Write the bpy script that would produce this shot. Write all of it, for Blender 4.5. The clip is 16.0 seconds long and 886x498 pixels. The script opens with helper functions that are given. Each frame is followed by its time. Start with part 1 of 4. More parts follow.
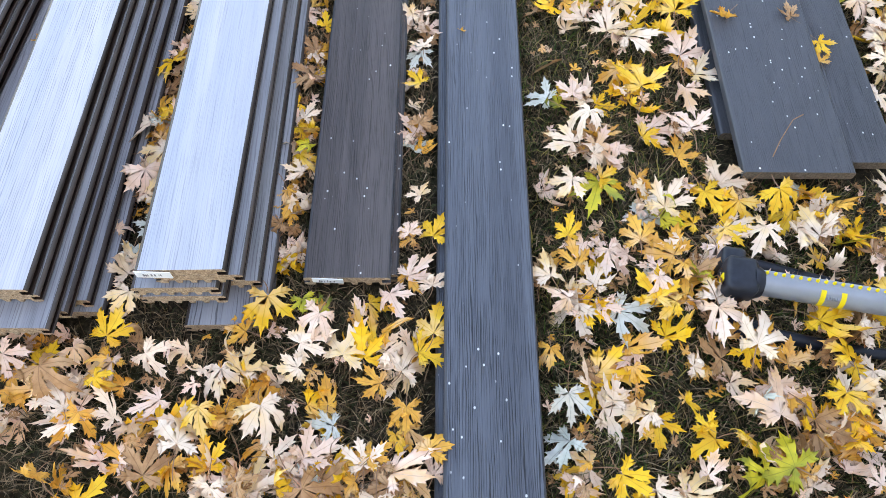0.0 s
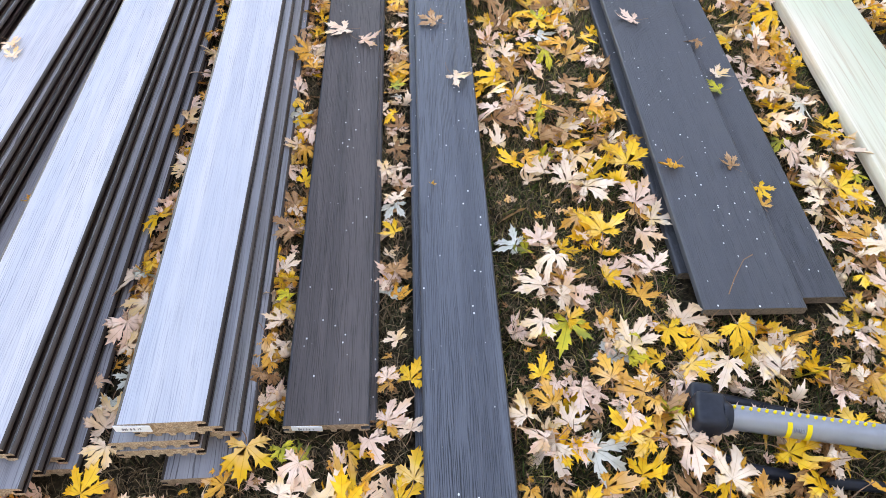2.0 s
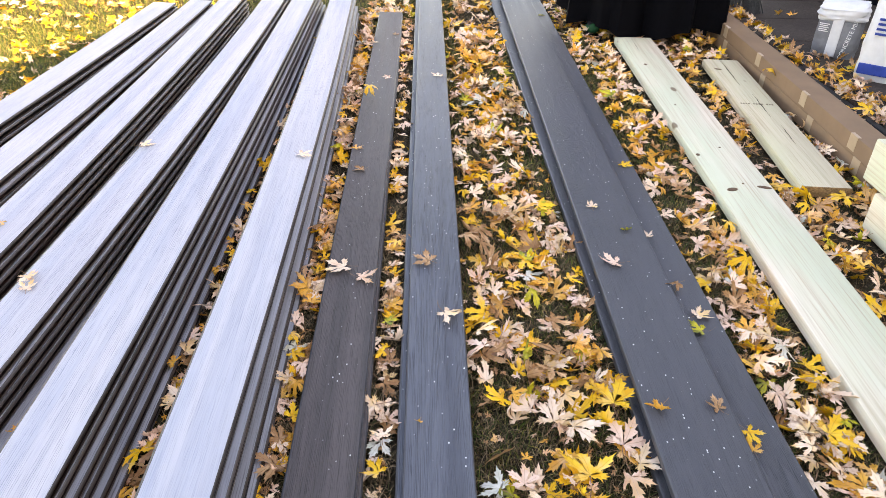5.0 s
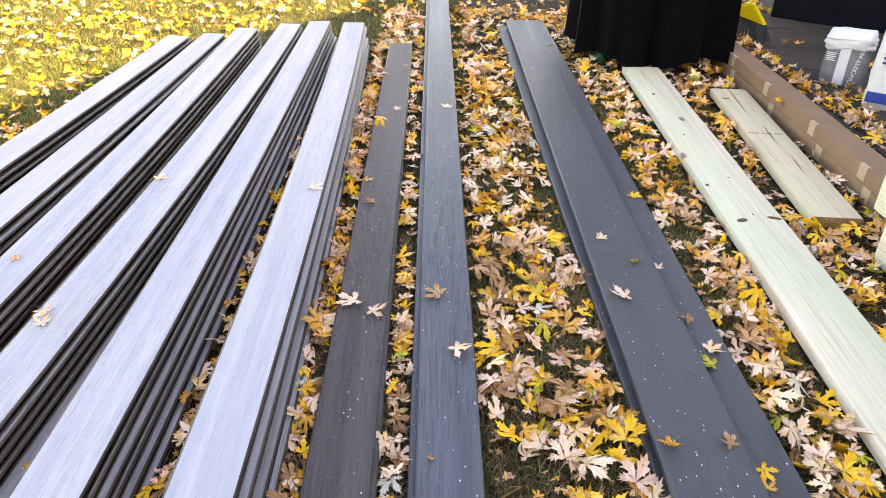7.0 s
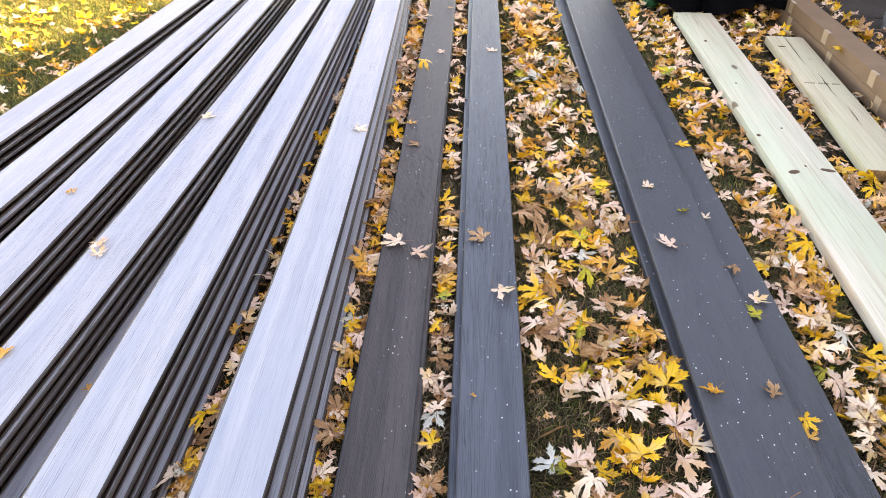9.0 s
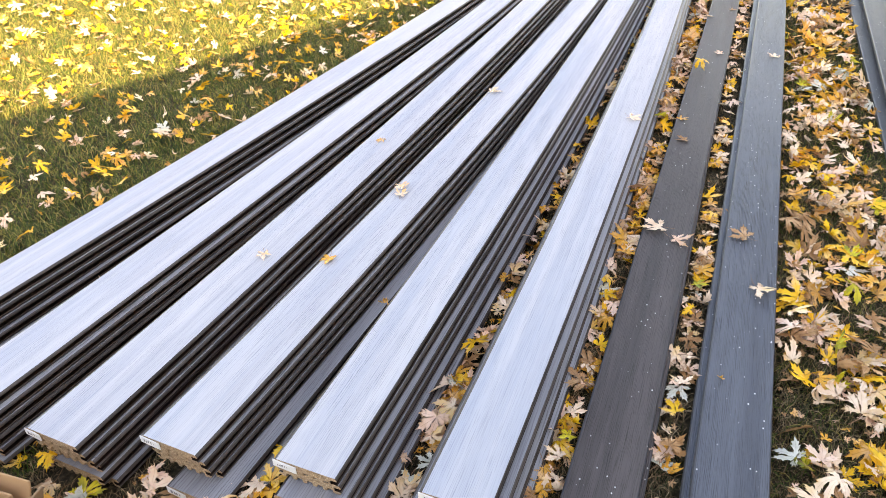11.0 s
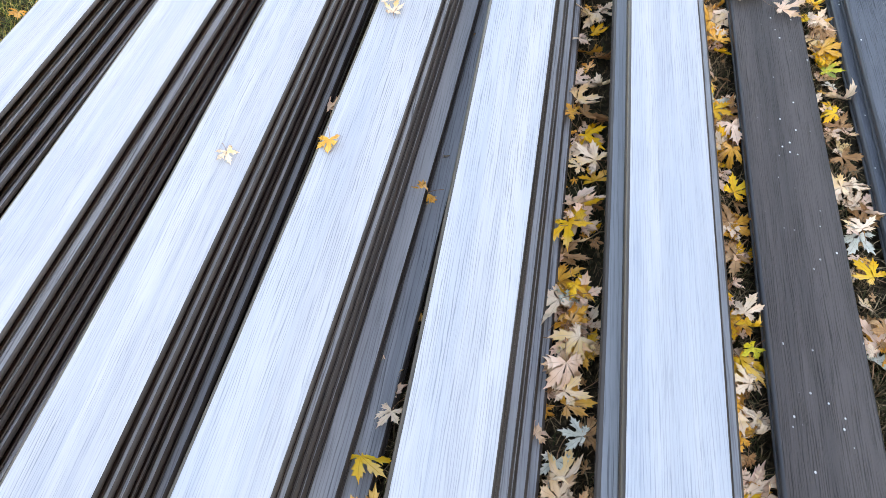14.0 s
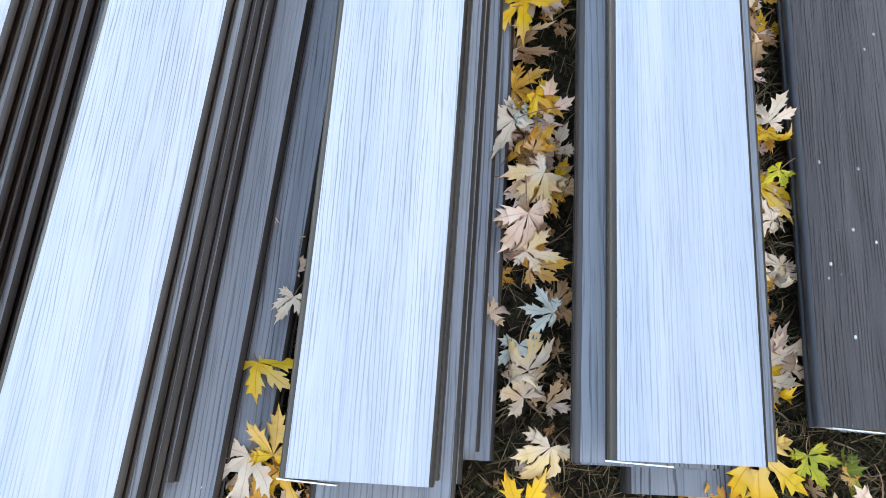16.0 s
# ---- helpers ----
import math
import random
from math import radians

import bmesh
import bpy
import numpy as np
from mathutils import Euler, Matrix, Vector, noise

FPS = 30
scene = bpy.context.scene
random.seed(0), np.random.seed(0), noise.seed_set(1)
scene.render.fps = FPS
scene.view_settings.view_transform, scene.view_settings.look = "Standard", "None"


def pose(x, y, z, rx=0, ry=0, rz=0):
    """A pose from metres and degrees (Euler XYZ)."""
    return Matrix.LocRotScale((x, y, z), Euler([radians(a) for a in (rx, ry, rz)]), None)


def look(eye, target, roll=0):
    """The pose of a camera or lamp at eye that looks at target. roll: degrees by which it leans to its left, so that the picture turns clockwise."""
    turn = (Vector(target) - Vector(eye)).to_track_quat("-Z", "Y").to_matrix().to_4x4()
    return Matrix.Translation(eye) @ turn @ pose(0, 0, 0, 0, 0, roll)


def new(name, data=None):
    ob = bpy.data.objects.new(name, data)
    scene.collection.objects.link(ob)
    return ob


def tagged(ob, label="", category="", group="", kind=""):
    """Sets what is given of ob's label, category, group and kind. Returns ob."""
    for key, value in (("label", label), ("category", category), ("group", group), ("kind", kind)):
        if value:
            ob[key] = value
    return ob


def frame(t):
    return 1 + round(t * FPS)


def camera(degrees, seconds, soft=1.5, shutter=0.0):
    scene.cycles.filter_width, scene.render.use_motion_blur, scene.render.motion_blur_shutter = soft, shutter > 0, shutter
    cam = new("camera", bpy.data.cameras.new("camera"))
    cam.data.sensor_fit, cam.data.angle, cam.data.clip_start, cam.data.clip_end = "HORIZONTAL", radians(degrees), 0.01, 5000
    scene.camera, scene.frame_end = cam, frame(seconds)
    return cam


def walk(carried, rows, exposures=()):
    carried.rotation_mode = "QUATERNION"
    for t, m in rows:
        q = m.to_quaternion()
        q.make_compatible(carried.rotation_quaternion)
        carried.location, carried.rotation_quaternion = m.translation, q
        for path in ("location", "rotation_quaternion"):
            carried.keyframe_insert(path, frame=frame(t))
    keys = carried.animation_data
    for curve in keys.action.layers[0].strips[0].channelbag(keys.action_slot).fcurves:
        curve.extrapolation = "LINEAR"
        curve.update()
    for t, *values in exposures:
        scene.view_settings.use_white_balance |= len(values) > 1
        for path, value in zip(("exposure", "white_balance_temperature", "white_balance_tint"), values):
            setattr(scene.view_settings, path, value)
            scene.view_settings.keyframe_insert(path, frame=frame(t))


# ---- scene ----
cam = camera(63.91, 16.0, soft=0.55)
PATH = [
    (0.0, (-0.0179, 0.0485, 0.9926), (-0.0226, 0.5344, 0.1186), -0.38),
    (0.5, (-0.0246, 0.0428, 1.0042), (-0.0234, 0.5462, 0.1402), 0.07),
    (1.0, (-0.0279, 0.0344, 1.0134), (-0.0204, 0.5665, 0.1668), 0.32),
    (1.5, (-0.0231, 0.0291, 1.0195), (-0.0057, 0.6016, 0.1998), 0.62),
    (2.0, (-0.0241, 0.0345, 1.0372), (0.0127, 0.6769, 0.2716), 1.27),
    (2.5, (-0.0241, 0.0362, 1.0551), (0.02, 0.7461, 0.3521), 1.5),
    (3.0, (-0.0162, 0.0305, 1.063), (0.0247, 0.7888, 0.4123), 1.44),
    (3.5, (-0.011, 0.03, 1.0731), (0.0294, 0.8156, 0.4557), 1.54),
    (4.0, (0.0006, 0.0301, 1.076), (0.0365, 0.8419, 0.4932), 1.41),
    (4.5, (0.0056, 0.034, 1.0809), (0.0405, 0.8634, 0.5233), 1.56),
    (5.0, (0.0108, 0.0373, 1.0875), (0.042, 0.8794, 0.5491), 1.56),
    (7.3, (0.0082, 0.0432, 1.1135), (0.0221, 0.9033, 0.6036), 0.67),
    (7.5, (0.0077, 0.0393, 1.1125), (0.0194, 0.8948, 0.5948), 0.51),
    (8.0, (-0.0037, 0.0344, 1.1082), (0.0065, 0.8778, 0.5711), 0.51),
    (8.5, (-0.0095, 0.0318, 1.1056), (-0.0075, 0.8633, 0.5501), 0.7),
    (9.0, (-0.0191, 0.0281, 1.0984), (-0.0473, 0.8498, 0.5291), 0.75),
    (9.5, (-0.0527, 0.0228, 1.093), (-0.1179, 0.8346, 0.5127), 0.79),
    (10.0, (-0.0962, 0.0049, 1.1097), (-0.2835, 0.7914, 0.5212), 1.02),
    (10.2, (-0.0635, -0.0337, 1.1221), (-0.3246, 0.7436, 0.5497), -0.69),
    (12.3, (-0.2529, -0.2213, 1.1403), (-0.5766, 0.4939, 0.5208), -2.14),
    (12.5, (-0.2573, -0.2063, 1.1227), (-0.5703, 0.4986, 0.4861), -2.47),
    (13.0, (-0.3085, -0.0609, 1.0538), (-0.594, 0.5933, 0.3534), -4.08),
    (13.5, (-0.4154, 0.0986, 1.0213), (-0.6519, 0.7137, 0.2692), -5.1),
    (14.0, (-0.5471, 0.2739, 0.9504), (-0.6903, 0.8319, 0.1329), -6.47),
    (14.5, (-0.5681, 0.399, 0.8699), (-0.6276, 0.8316, -0.0297), -5.61),
    (15.0, (-0.5539, 0.4591, 0.7629), (-0.5949, 0.7851, -0.1815), -5.31),
    (15.5, (-0.5461, 0.4824, 0.7302), (-0.5972, 0.7608, -0.2289), -7.76),
    (16.0, (-0.5511, 0.4934, 0.7263), (-0.603, 0.756, -0.2372), -8.06),
]
walk(cam, [(t, look(eye, target, roll)) for t, eye, target, roll in PATH], [(0.0, 3.08, 8600.0, 15.0), (4.0, 2.97, 9900.0, 23.0), (9.0, 2.97, 9900.0, 23.0), (12.5, 2.96, 10200.0, 14.0), (14.0, 3.10, 9500.0, 12.0), (16.0, 3.10, 8700.0, 8.0)])

# ---- world, sun, exposure ----
SUN_FROM = Vector((0.74, -0.67, 0.0)).normalized()
SUN_EL = radians(31.0)
world = bpy.data.worlds.new("sky")
scene.world = world
world.use_nodes = True
wnt = world.node_tree
sky = wnt.nodes.new("ShaderNodeTexSky")
sky.sky_type = "NISHITA"
sky.sun_disc = False
sky.sun_elevation = SUN_EL
sky.sun_rotation = math.atan2(SUN_FROM.x, SUN_FROM.y)
wnt.links.new(sky.outputs["Color"], wnt.nodes["Background"].inputs["Color"])
wnt.nodes["Background"].inputs["Strength"].default_value = 0.13
sun = new("sun", bpy.data.lights.new("sun", "SUN"))
sun.data.energy = 2.7
sun.data.angle = radians(0.5)
sun.data.color = (1.0, 0.89, 0.70)
sun.matrix_world = look(SUN_FROM * 20 * math.cos(SUN_EL) + Vector((0, 0, 20 * math.sin(SUN_EL))), (0, 0, 0))


# ---- materials ----
class Mat:
    """A small node-material writer."""

    def __init__(self, name, rough=0.6, metal=0.0, spec=0.5):
        self.m = bpy.data.materials.new(name)
        self.m.use_nodes = True
        self.nt = self.m.node_tree
        self.b = self.nt.nodes["Principled BSDF"]
        self.b.inputs["Roughness"].default_value = rough
        self.b.inputs["Metallic"].default_value = metal
        self.b.inputs["Specular IOR Level"].default_value = spec
        self.co = None

    def node(self, kind, **kw):
        n = self.nt.nodes.new(kind)
        for k, v in kw.items():
            if k in n.inputs:
                n.inputs[k].default_value = v
        return n

    def link(self, a, b):
        self.nt.links.new(a, b)

    def coords(self, scale, jitter=True, source="Object"):
        """Object coordinates, scaled, shifted from object to object."""
        tc = self.node("ShaderNodeTexCoord")
        mp = self.node("ShaderNodeMapping")
        mp.inputs["Scale"].default_value = scale
        self.link(tc.outputs[source], mp.inputs["Vector"])
        if jitter:
            oi = self.node("ShaderNodeObjectInfo")
            cb = self.node("ShaderNodeCombineXYZ")
            mu = self.node("ShaderNodeMath")
            mu.operation = "MULTIPLY"
            mu.inputs[1].default_value = 37.0
            self.link(oi.outputs["Random"], mu.inputs[0])
            for i in range(3):
                self.link(mu.outputs[0], cb.inputs[i])
            self.link(cb.outputs[0], mp.inputs["Location"])
        return mp.outputs[0]

    def noise(self, vec, scale=1.0, detail=3.0, rough=0.55, distort=0.0):
        n = self.node("ShaderNodeTexNoise", Scale=scale, Detail=detail, Roughness=rough, Distortion=distort)
        self.link(vec, n.inputs["Vector"])
        return n.outputs["Fac"]

    def ramp(self, fac, stops, mode="LINEAR"):
        r = self.node("ShaderNodeValToRGB")
        r.color_ramp.interpolation = mode
        el = r.color_ramp.elements
        while len(el) < len(stops):
            el.new(0.5)
        for e, (p, c) in zip(el, stops):
            e.position = p
            e.color = (*c, 1.0) if len(c) == 3 else c
        self.link(fac, r.inputs[0])
        return r.outputs[0]

    def mix(self, fac, a, b, mode="MIX"):
        n = self.node("ShaderNodeMix")
        n.data_type = "RGBA"
        n.blend_type = mode
        for sock, v in ((n.inputs[0], fac), (n.inputs[6], a), (n.inputs[7], b)):
            if isinstance(v, (int, float)):
                sock.default_value = v
            elif isinstance(v, tuple):
                sock.default_value = (*v, 1.0)
            else:
                self.link(v, sock)
        return n.outputs[2]

    def color(self, c):
        if isinstance(c, tuple):
            self.b.inputs["Base Color"].default_value = (*c, 1.0)
        else:
            self.link(c, self.b.inputs["Base Color"])
        return self

    def bump(self, h, strength=0.3, dist=0.001):
        n = self.node("ShaderNodeBump", Strength=strength, Distance=dist)
        self.link(h, n.inputs["Height"])
        self.link(n.outputs[0], self.b.inputs["Normal"])
        return self

    def rough(self, fac, lo, hi):
        self.link(self.ramp(fac, [(0.3, (lo,) * 3), (0.7, (hi,) * 3)]), self.b.inputs["Roughness"])
        return self


def streaked(name, light, mid, dark, rough, grain=(120.0, 5.0), lines=0.8, flecks=0.0, relief=0.5, tint=None, spec=0.12, band=0.17, deep=0.0012):
    """A composite board's embossed cap: long soft streaks, wavy grain lines pressed in, a few white flecks of dried paint."""
    m = Mat(name, rough, spec=spec)
    gx, gy = grain
    a = m.noise(m.coords((30.0, 0.7, 30.0)), 1.0, 4.0, 0.65, 0.3)
    b = m.node("ShaderNodeTexWave", Scale=1.0, Distortion=9.0, Detail=4.0)
    m.link(m.coords((gx * 0.4, gy, gx * 0.4)), b.inputs["Vector"])
    d = m.noise(m.coords((gx * 3.1, gy * 2.2, gx * 3.1)), 1.0, 3.0, 0.6, 0.3)
    c = m.noise(m.coords((2.2, 0.7, 2.2)), 1.0, 3.0)
    base = m.ramp(a, [(0.32, mid), (0.60, light)])
    if tint:
        base = m.mix(m.ramp(m.noise(m.coords((17.0, 0.5, 17.0)), 1.0, 3.0, 0.6), [(0.45, (0, 0, 0)), (0.7, (0.55, 0.55, 0.55))]), base, tint)
    line = m.ramp(b.outputs["Fac"], [(0.0, (lines,) * 3), (0.04, (lines,) * 3), (band, (0, 0, 0))])
    patch = m.ramp(c, [(0.36, (0.2,) * 3), (0.62, (1, 1, 1))])
    short = m.noise(m.coords((gx * 0.5, gy * 1.6, gx * 0.5)), 1.0, 2.0)
    line = m.mix(1.0, line, m.ramp(short, [(0.38, (0.1,) * 3), (0.58, (1, 1, 1))]), "MULTIPLY")
    line = m.mix(1.0, line, patch, "MULTIPLY")
    base = m.mix(line, base, dark)
    base = m.mix(m.ramp(d, [(0.32, (0.45 * lines,) * 3), (0.46, (0, 0, 0))]), base, dark)
    if flecks:
        v = m.node("ShaderNodeTexVoronoi", Scale=1.0, Randomness=1.0)
        m.link(m.coords((62.0, 46.0, 40.0)), v.inputs["Vector"])
        pick = m.noise(m.coords((22.0, 6.0, 22.0)), 1.0, 4.0, 0.7)
        dots = m.ramp(v.outputs["Distance"], [(0.07, (1, 1, 1)), (0.115, (0, 0, 0))])
        gate = m.ramp(pick, [(0.47, (0, 0, 0)), (0.53, (flecks,) * 3)])
        base = m.mix(m.mix(1.0, dots, gate, "MULTIPLY"), base, (0.80, 0.79, 0.78))
    m.color(base)
    ht = m.mix(0.35, m.mix(1.0, (1.0, 1.0, 1.0), line, "DIFFERENCE"), d)
    m.bump(ht, relief, deep)
    m.rough(a, rough - 0.06, rough + 0.1)
    return m.m


CAP_PALE = streaked("pale_grey_cap", (0.50, 0.50, 0.52), (0.39, 0.40, 0.445), (0.12, 0.135, 0.18), 0.68, (210.0, 5.0), 0.62, 0.0, 0.6, (0.29, 0.34, 0.43), 0.06)
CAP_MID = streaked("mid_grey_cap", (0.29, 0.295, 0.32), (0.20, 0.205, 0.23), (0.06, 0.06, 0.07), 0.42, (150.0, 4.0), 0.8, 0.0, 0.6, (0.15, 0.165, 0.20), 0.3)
CAP_BROWN = streaked("brown_grey_cap", (0.106, 0.090, 0.088), (0.066, 0.056, 0.056), (0.013, 0.011, 0.011), 0.5, (235.0, 7.0), 0.85, 0.9, 1.0, None, 0.22, 0.27, 0.002)
CAP_SLATE = streaked("slate_grey_cap", (0.104, 0.114, 0.138), (0.072, 0.079, 0.098), (0.015, 0.017, 0.022), 0.44, (235.0, 6.5), 0.95, 1.0, 1.0, None, 0.36, 0.28, 0.002)
CAP_SMOOTH = streaked("smooth_slate_cap", (0.082, 0.083, 0.094), (0.063, 0.065, 0.075), (0.021, 0.022, 0.026), 0.46, (240.0, 8.0), 0.9, 1.0, 1.0, None, 0.28, 0.26, 0.002)


def core_material():
    m = Mat("pressed_fibre_core", 0.85)
    n = m.noise(m.coords((1, 1, 1)), 420.0, 4.0, 0.7)
    k = m.noise(m.coords((1, 1, 1)), 130.0, 2.0)
    c = m.ramp(n, [(0.3, (0.19, 0.11, 0.06)), (0.5, (0.46, 0.31, 0.19)), (0.7, (0.74, 0.58, 0.40))])
    m.color(m.mix(m.ramp(k, [(0.4, (0, 0, 0)), (0.7, (0.6, 0.6, 0.6))]), c, (0.16, 0.10, 0.06)))
    m.bump(n, 0.8, 0.001)
    return m.m


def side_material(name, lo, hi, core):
    """A board's moulded edge: brown core, darkened, in the slot, grey on the rounded lips."""
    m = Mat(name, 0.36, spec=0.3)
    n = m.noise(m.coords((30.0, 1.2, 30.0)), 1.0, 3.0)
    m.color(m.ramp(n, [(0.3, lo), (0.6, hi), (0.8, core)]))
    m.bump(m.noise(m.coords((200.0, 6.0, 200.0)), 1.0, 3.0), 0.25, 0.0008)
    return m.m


CORE = core_material()

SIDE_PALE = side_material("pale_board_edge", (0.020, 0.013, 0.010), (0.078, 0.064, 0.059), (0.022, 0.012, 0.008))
# core brown taken near black: the recess's shade is put into this colour
SLOT_SHADE = side_material("shaded_board_slot", (0.010, 0.005, 0.003), (0.018, 0.009, 0.006), (0.008, 0.004, 0.003))
SIDE_DARK = side_material("dark_board_edge", (0.045, 0.046, 0.052), (0.065, 0.067, 0.075), (0.04, 0.04, 0.045))


def plain(name, c, rough=0.6, var=0.25, scale=40.0, bump=0.15, metal=0.0, spec=0.25, jitter=True):
    m = Mat(name, rough, metal, spec)
    n = m.noise(m.coords((1, 1, 1), jitter), scale, 4.0, 0.6)
    k = m.noise(m.coords((1, 1, 1), jitter), scale * 0.12, 2.0)
    lo, hi = tuple(x * (1 - var) for x in c), tuple(min(1.0, x * (1 + var)) for x in c)
    m.color(m.mix(m.ramp(k, [(0.35, (0, 0, 0)), (0.7, (0.5, 0.5, 0.5))]), m.ramp(n, [(0.3, lo), (0.7, hi)]), lo))
    m.bump(n, bump, 0.001)
    return m.m


def timber(name, light, mid, dark, green):
    """Pressure-treated softwood: long growth bands, a green tinge, knots."""
    m = Mat(name, 0.62)
    w = m.noise(m.coords((34.0, 0.8, 34.0), True), 1.0, 4.0, 0.6, 1.2)
    fine = m.noise(m.coords((240.0, 3.0, 240.0)), 1.0, 3.0)
    blotch = m.noise(m.coords((5.0, 1.2, 5.0)), 1.0, 3.0)
    c = m.ramp(w, [(0.28, dark), (0.45, mid), (0.62, light), (0.8, mid)])
    c = m.mix(m.ramp(blotch, [(0.36, (0, 0, 0)), (0.60, (0.85, 0.85, 0.85))]), c, green)
    c = m.mix(m.ramp(fine, [(0.3, (0.55, 0.55, 0.55)), (0.48, (0, 0, 0))]), c, dark)
    v = m.node("ShaderNodeTexVoronoi", Scale=1.0)
    m.link(m.coords((6.0, 2.6, 3.0)), v.inputs["Vector"])
    c = m.mix(m.ramp(v.outputs["Distance"], [(0.05, (0.9, 0.9, 0.9)), (0.085, (0, 0, 0))]), c, (0.16, 0.095, 0.05))
    m.color(c)
    m.bump(fine, 0.6, 0.0012)
    return m.m


PINE_FRESH = timber("fresh_treated_pine", (0.74, 0.64, 0.52), (0.66, 0.55, 0.42), (0.44, 0.31, 0.19), (0.55, 0.58, 0.42))
PINE_OLD = timber("damp_treated_pine", (0.62, 0.52, 0.37), (0.54, 0.44, 0.30), (0.33, 0.24, 0.14), (0.50, 0.47, 0.31))
PINE_END = plain("sawn_end_grain", (0.38, 0.22, 0.10), 0.85, 0.5, 180.0, 0.6)
KNOT = plain("wood_knot", (0.13, 0.07, 0.035), 0.6, 0.5, 220.0, 0.4)
CRACK = plain("drying_crack", (0.03, 0.02, 0.012), 0.9, 0.3)
CARD = plain("brown_corrugated_card", (0.25, 0.155, 0.095), 0.85, 0.12, 9.0, 0.08)
CARD_IN = plain("card_inner_face", (0.38, 0.225, 0.12), 0.85, 0.12, 9.0, 0.08)
TAPE = plain("tan_packing_tape", (0.44, 0.31, 0.20), 0.35, 0.1, 20.0, 0.1)
CORE_DARK = plain("dull_fibre_end", (0.17, 0.125, 0.09), 0.9, 0.5, 300.0, 0.6)
WHITE_PAPER = plain("white_label_paper", (0.80, 0.80, 0.79), 0.5, 0.04, 60.0, 0.05)
INK = plain("black_ink", (0.03, 0.03, 0.035), 0.6, 0.2)
GREY_INK = plain("grey_ink", (0.25, 0.25, 0.27), 0.6, 0.2)
BLACK_PLASTIC = plain("dark_navy_plastic", (0.018, 0.021, 0.03), 0.42, 0.35, 60.0, 0.2)
GREY_TUBE = plain("satin_grey_tube", (0.27, 0.28, 0.30), 0.3, 0.08, 30.0, 0.05, 0.35)
YELLOW = plain("yellow_plastic", (0.80, 0.58, 0.02), 0.45, 0.1, 50.0, 0.05)
BLACK_CLOTH = plain("black_cover_fabric", (0.003, 0.003, 0.0042), 0.8, 0.4, 300.0, 0.3, 0.0, 0.04)
GREEN = plain("green_plastic", (0.01, 0.10, 0.04), 0.5, 0.2)
BRISTLE = plain("grey_bristle", (0.10, 0.10, 0.10), 0.8, 0.5, 300.0, 0.6)
BAG_GREY = plain("grey_paper_sack", (0.20, 0.205, 0.22), 0.7, 0.2, 25.0, 0.3)
BAG_WHITE = plain("white_paper_sack", (0.70, 0.70, 0.70), 0.6, 0.08, 25.0, 0.3)
BLUE = plain("blue_print", (0.02, 0.06, 0.30), 0.5, 0.15)
STEEL = plain("scissor_steel", (0.55, 0.55, 0.56), 0.28, 0.1, 80.0, 0.05, 1.0)
EDGING = plain("black_edging_plastic", (0.012, 0.012, 0.013), 0.6, 0.3)
SIDING = plain("painted_house_siding", (0.66, 0.65, 0.62), 0.6, 0.1, 6.0, 0.1)
ROOFING = plain("dark_roof_shingle", (0.07, 0.065, 0.06), 0.9, 0.4, 30.0, 0.5)
DARK_WALL = plain("dark_slate_panel", (0.008, 0.009, 0.013), 0.7, 0.35, 14.0, 0.2, 0.0, 0.05)


def ground_material():
    m = Mat("autumn_soil_and_thatch", 0.95, spec=0.2)
    v = m.coords((1, 1, 1), False)
    n = m.noise(v, 90.0, 5.0, 0.7)
    k = m.noise(v, 2.2, 4.0)
    soil = m.ramp(n, [(0.3, (0.014, 0.010, 0.006)), (0.55, (0.055, 0.040, 0.024)), (0.78, (0.17, 0.13, 0.08))])
    turf = m.ramp(n, [(0.3, (0.010, 0.013, 0.005)), (0.6, (0.035, 0.042, 0.014)), (0.8, (0.11, 0.095, 0.035))])
    m.color(m.mix(m.ramp(k, [(0.48, (0, 0, 0)), (0.66, (0.8, 0.8, 0.8))]), soil, turf))
    m.bump(n, 1.0, 0.01)
    return m.m


def island_material(name, stops, rough=0.7, trans=0.0):
    m = Mat(name, rough, spec=0.3)
    g = m.node("ShaderNodeNewGeometry")
    m.color(m.ramp(g.outputs["Random Per Island"], stops))
    return m.m


GROUND = ground_material()
GRASS = island_material("grass_blades", [(0.0, (0.022, 0.054, 0.008)), (0.36, (0.058, 0.106, 0.015)), (0.62, (0.125, 0.150, 0.026)), (0.82, (0.36, 0.28, 0.07)), (0.94, (0.44, 0.33, 0.12)), (1.0, (0.12, 0.085, 0.035))])
THATCH = island_material("dry_thatch_blades", [(0.0, (0.03, 0.035, 0.010)), (0.22, (0.06, 0.062, 0.02)), (0.40, (0.09, 0.058, 0.03)), (0.68, (0.23, 0.155, 0.085)), (0.85, (0.38, 0.28, 0.17)), (1.0, (0.07, 0.042, 0.022))])


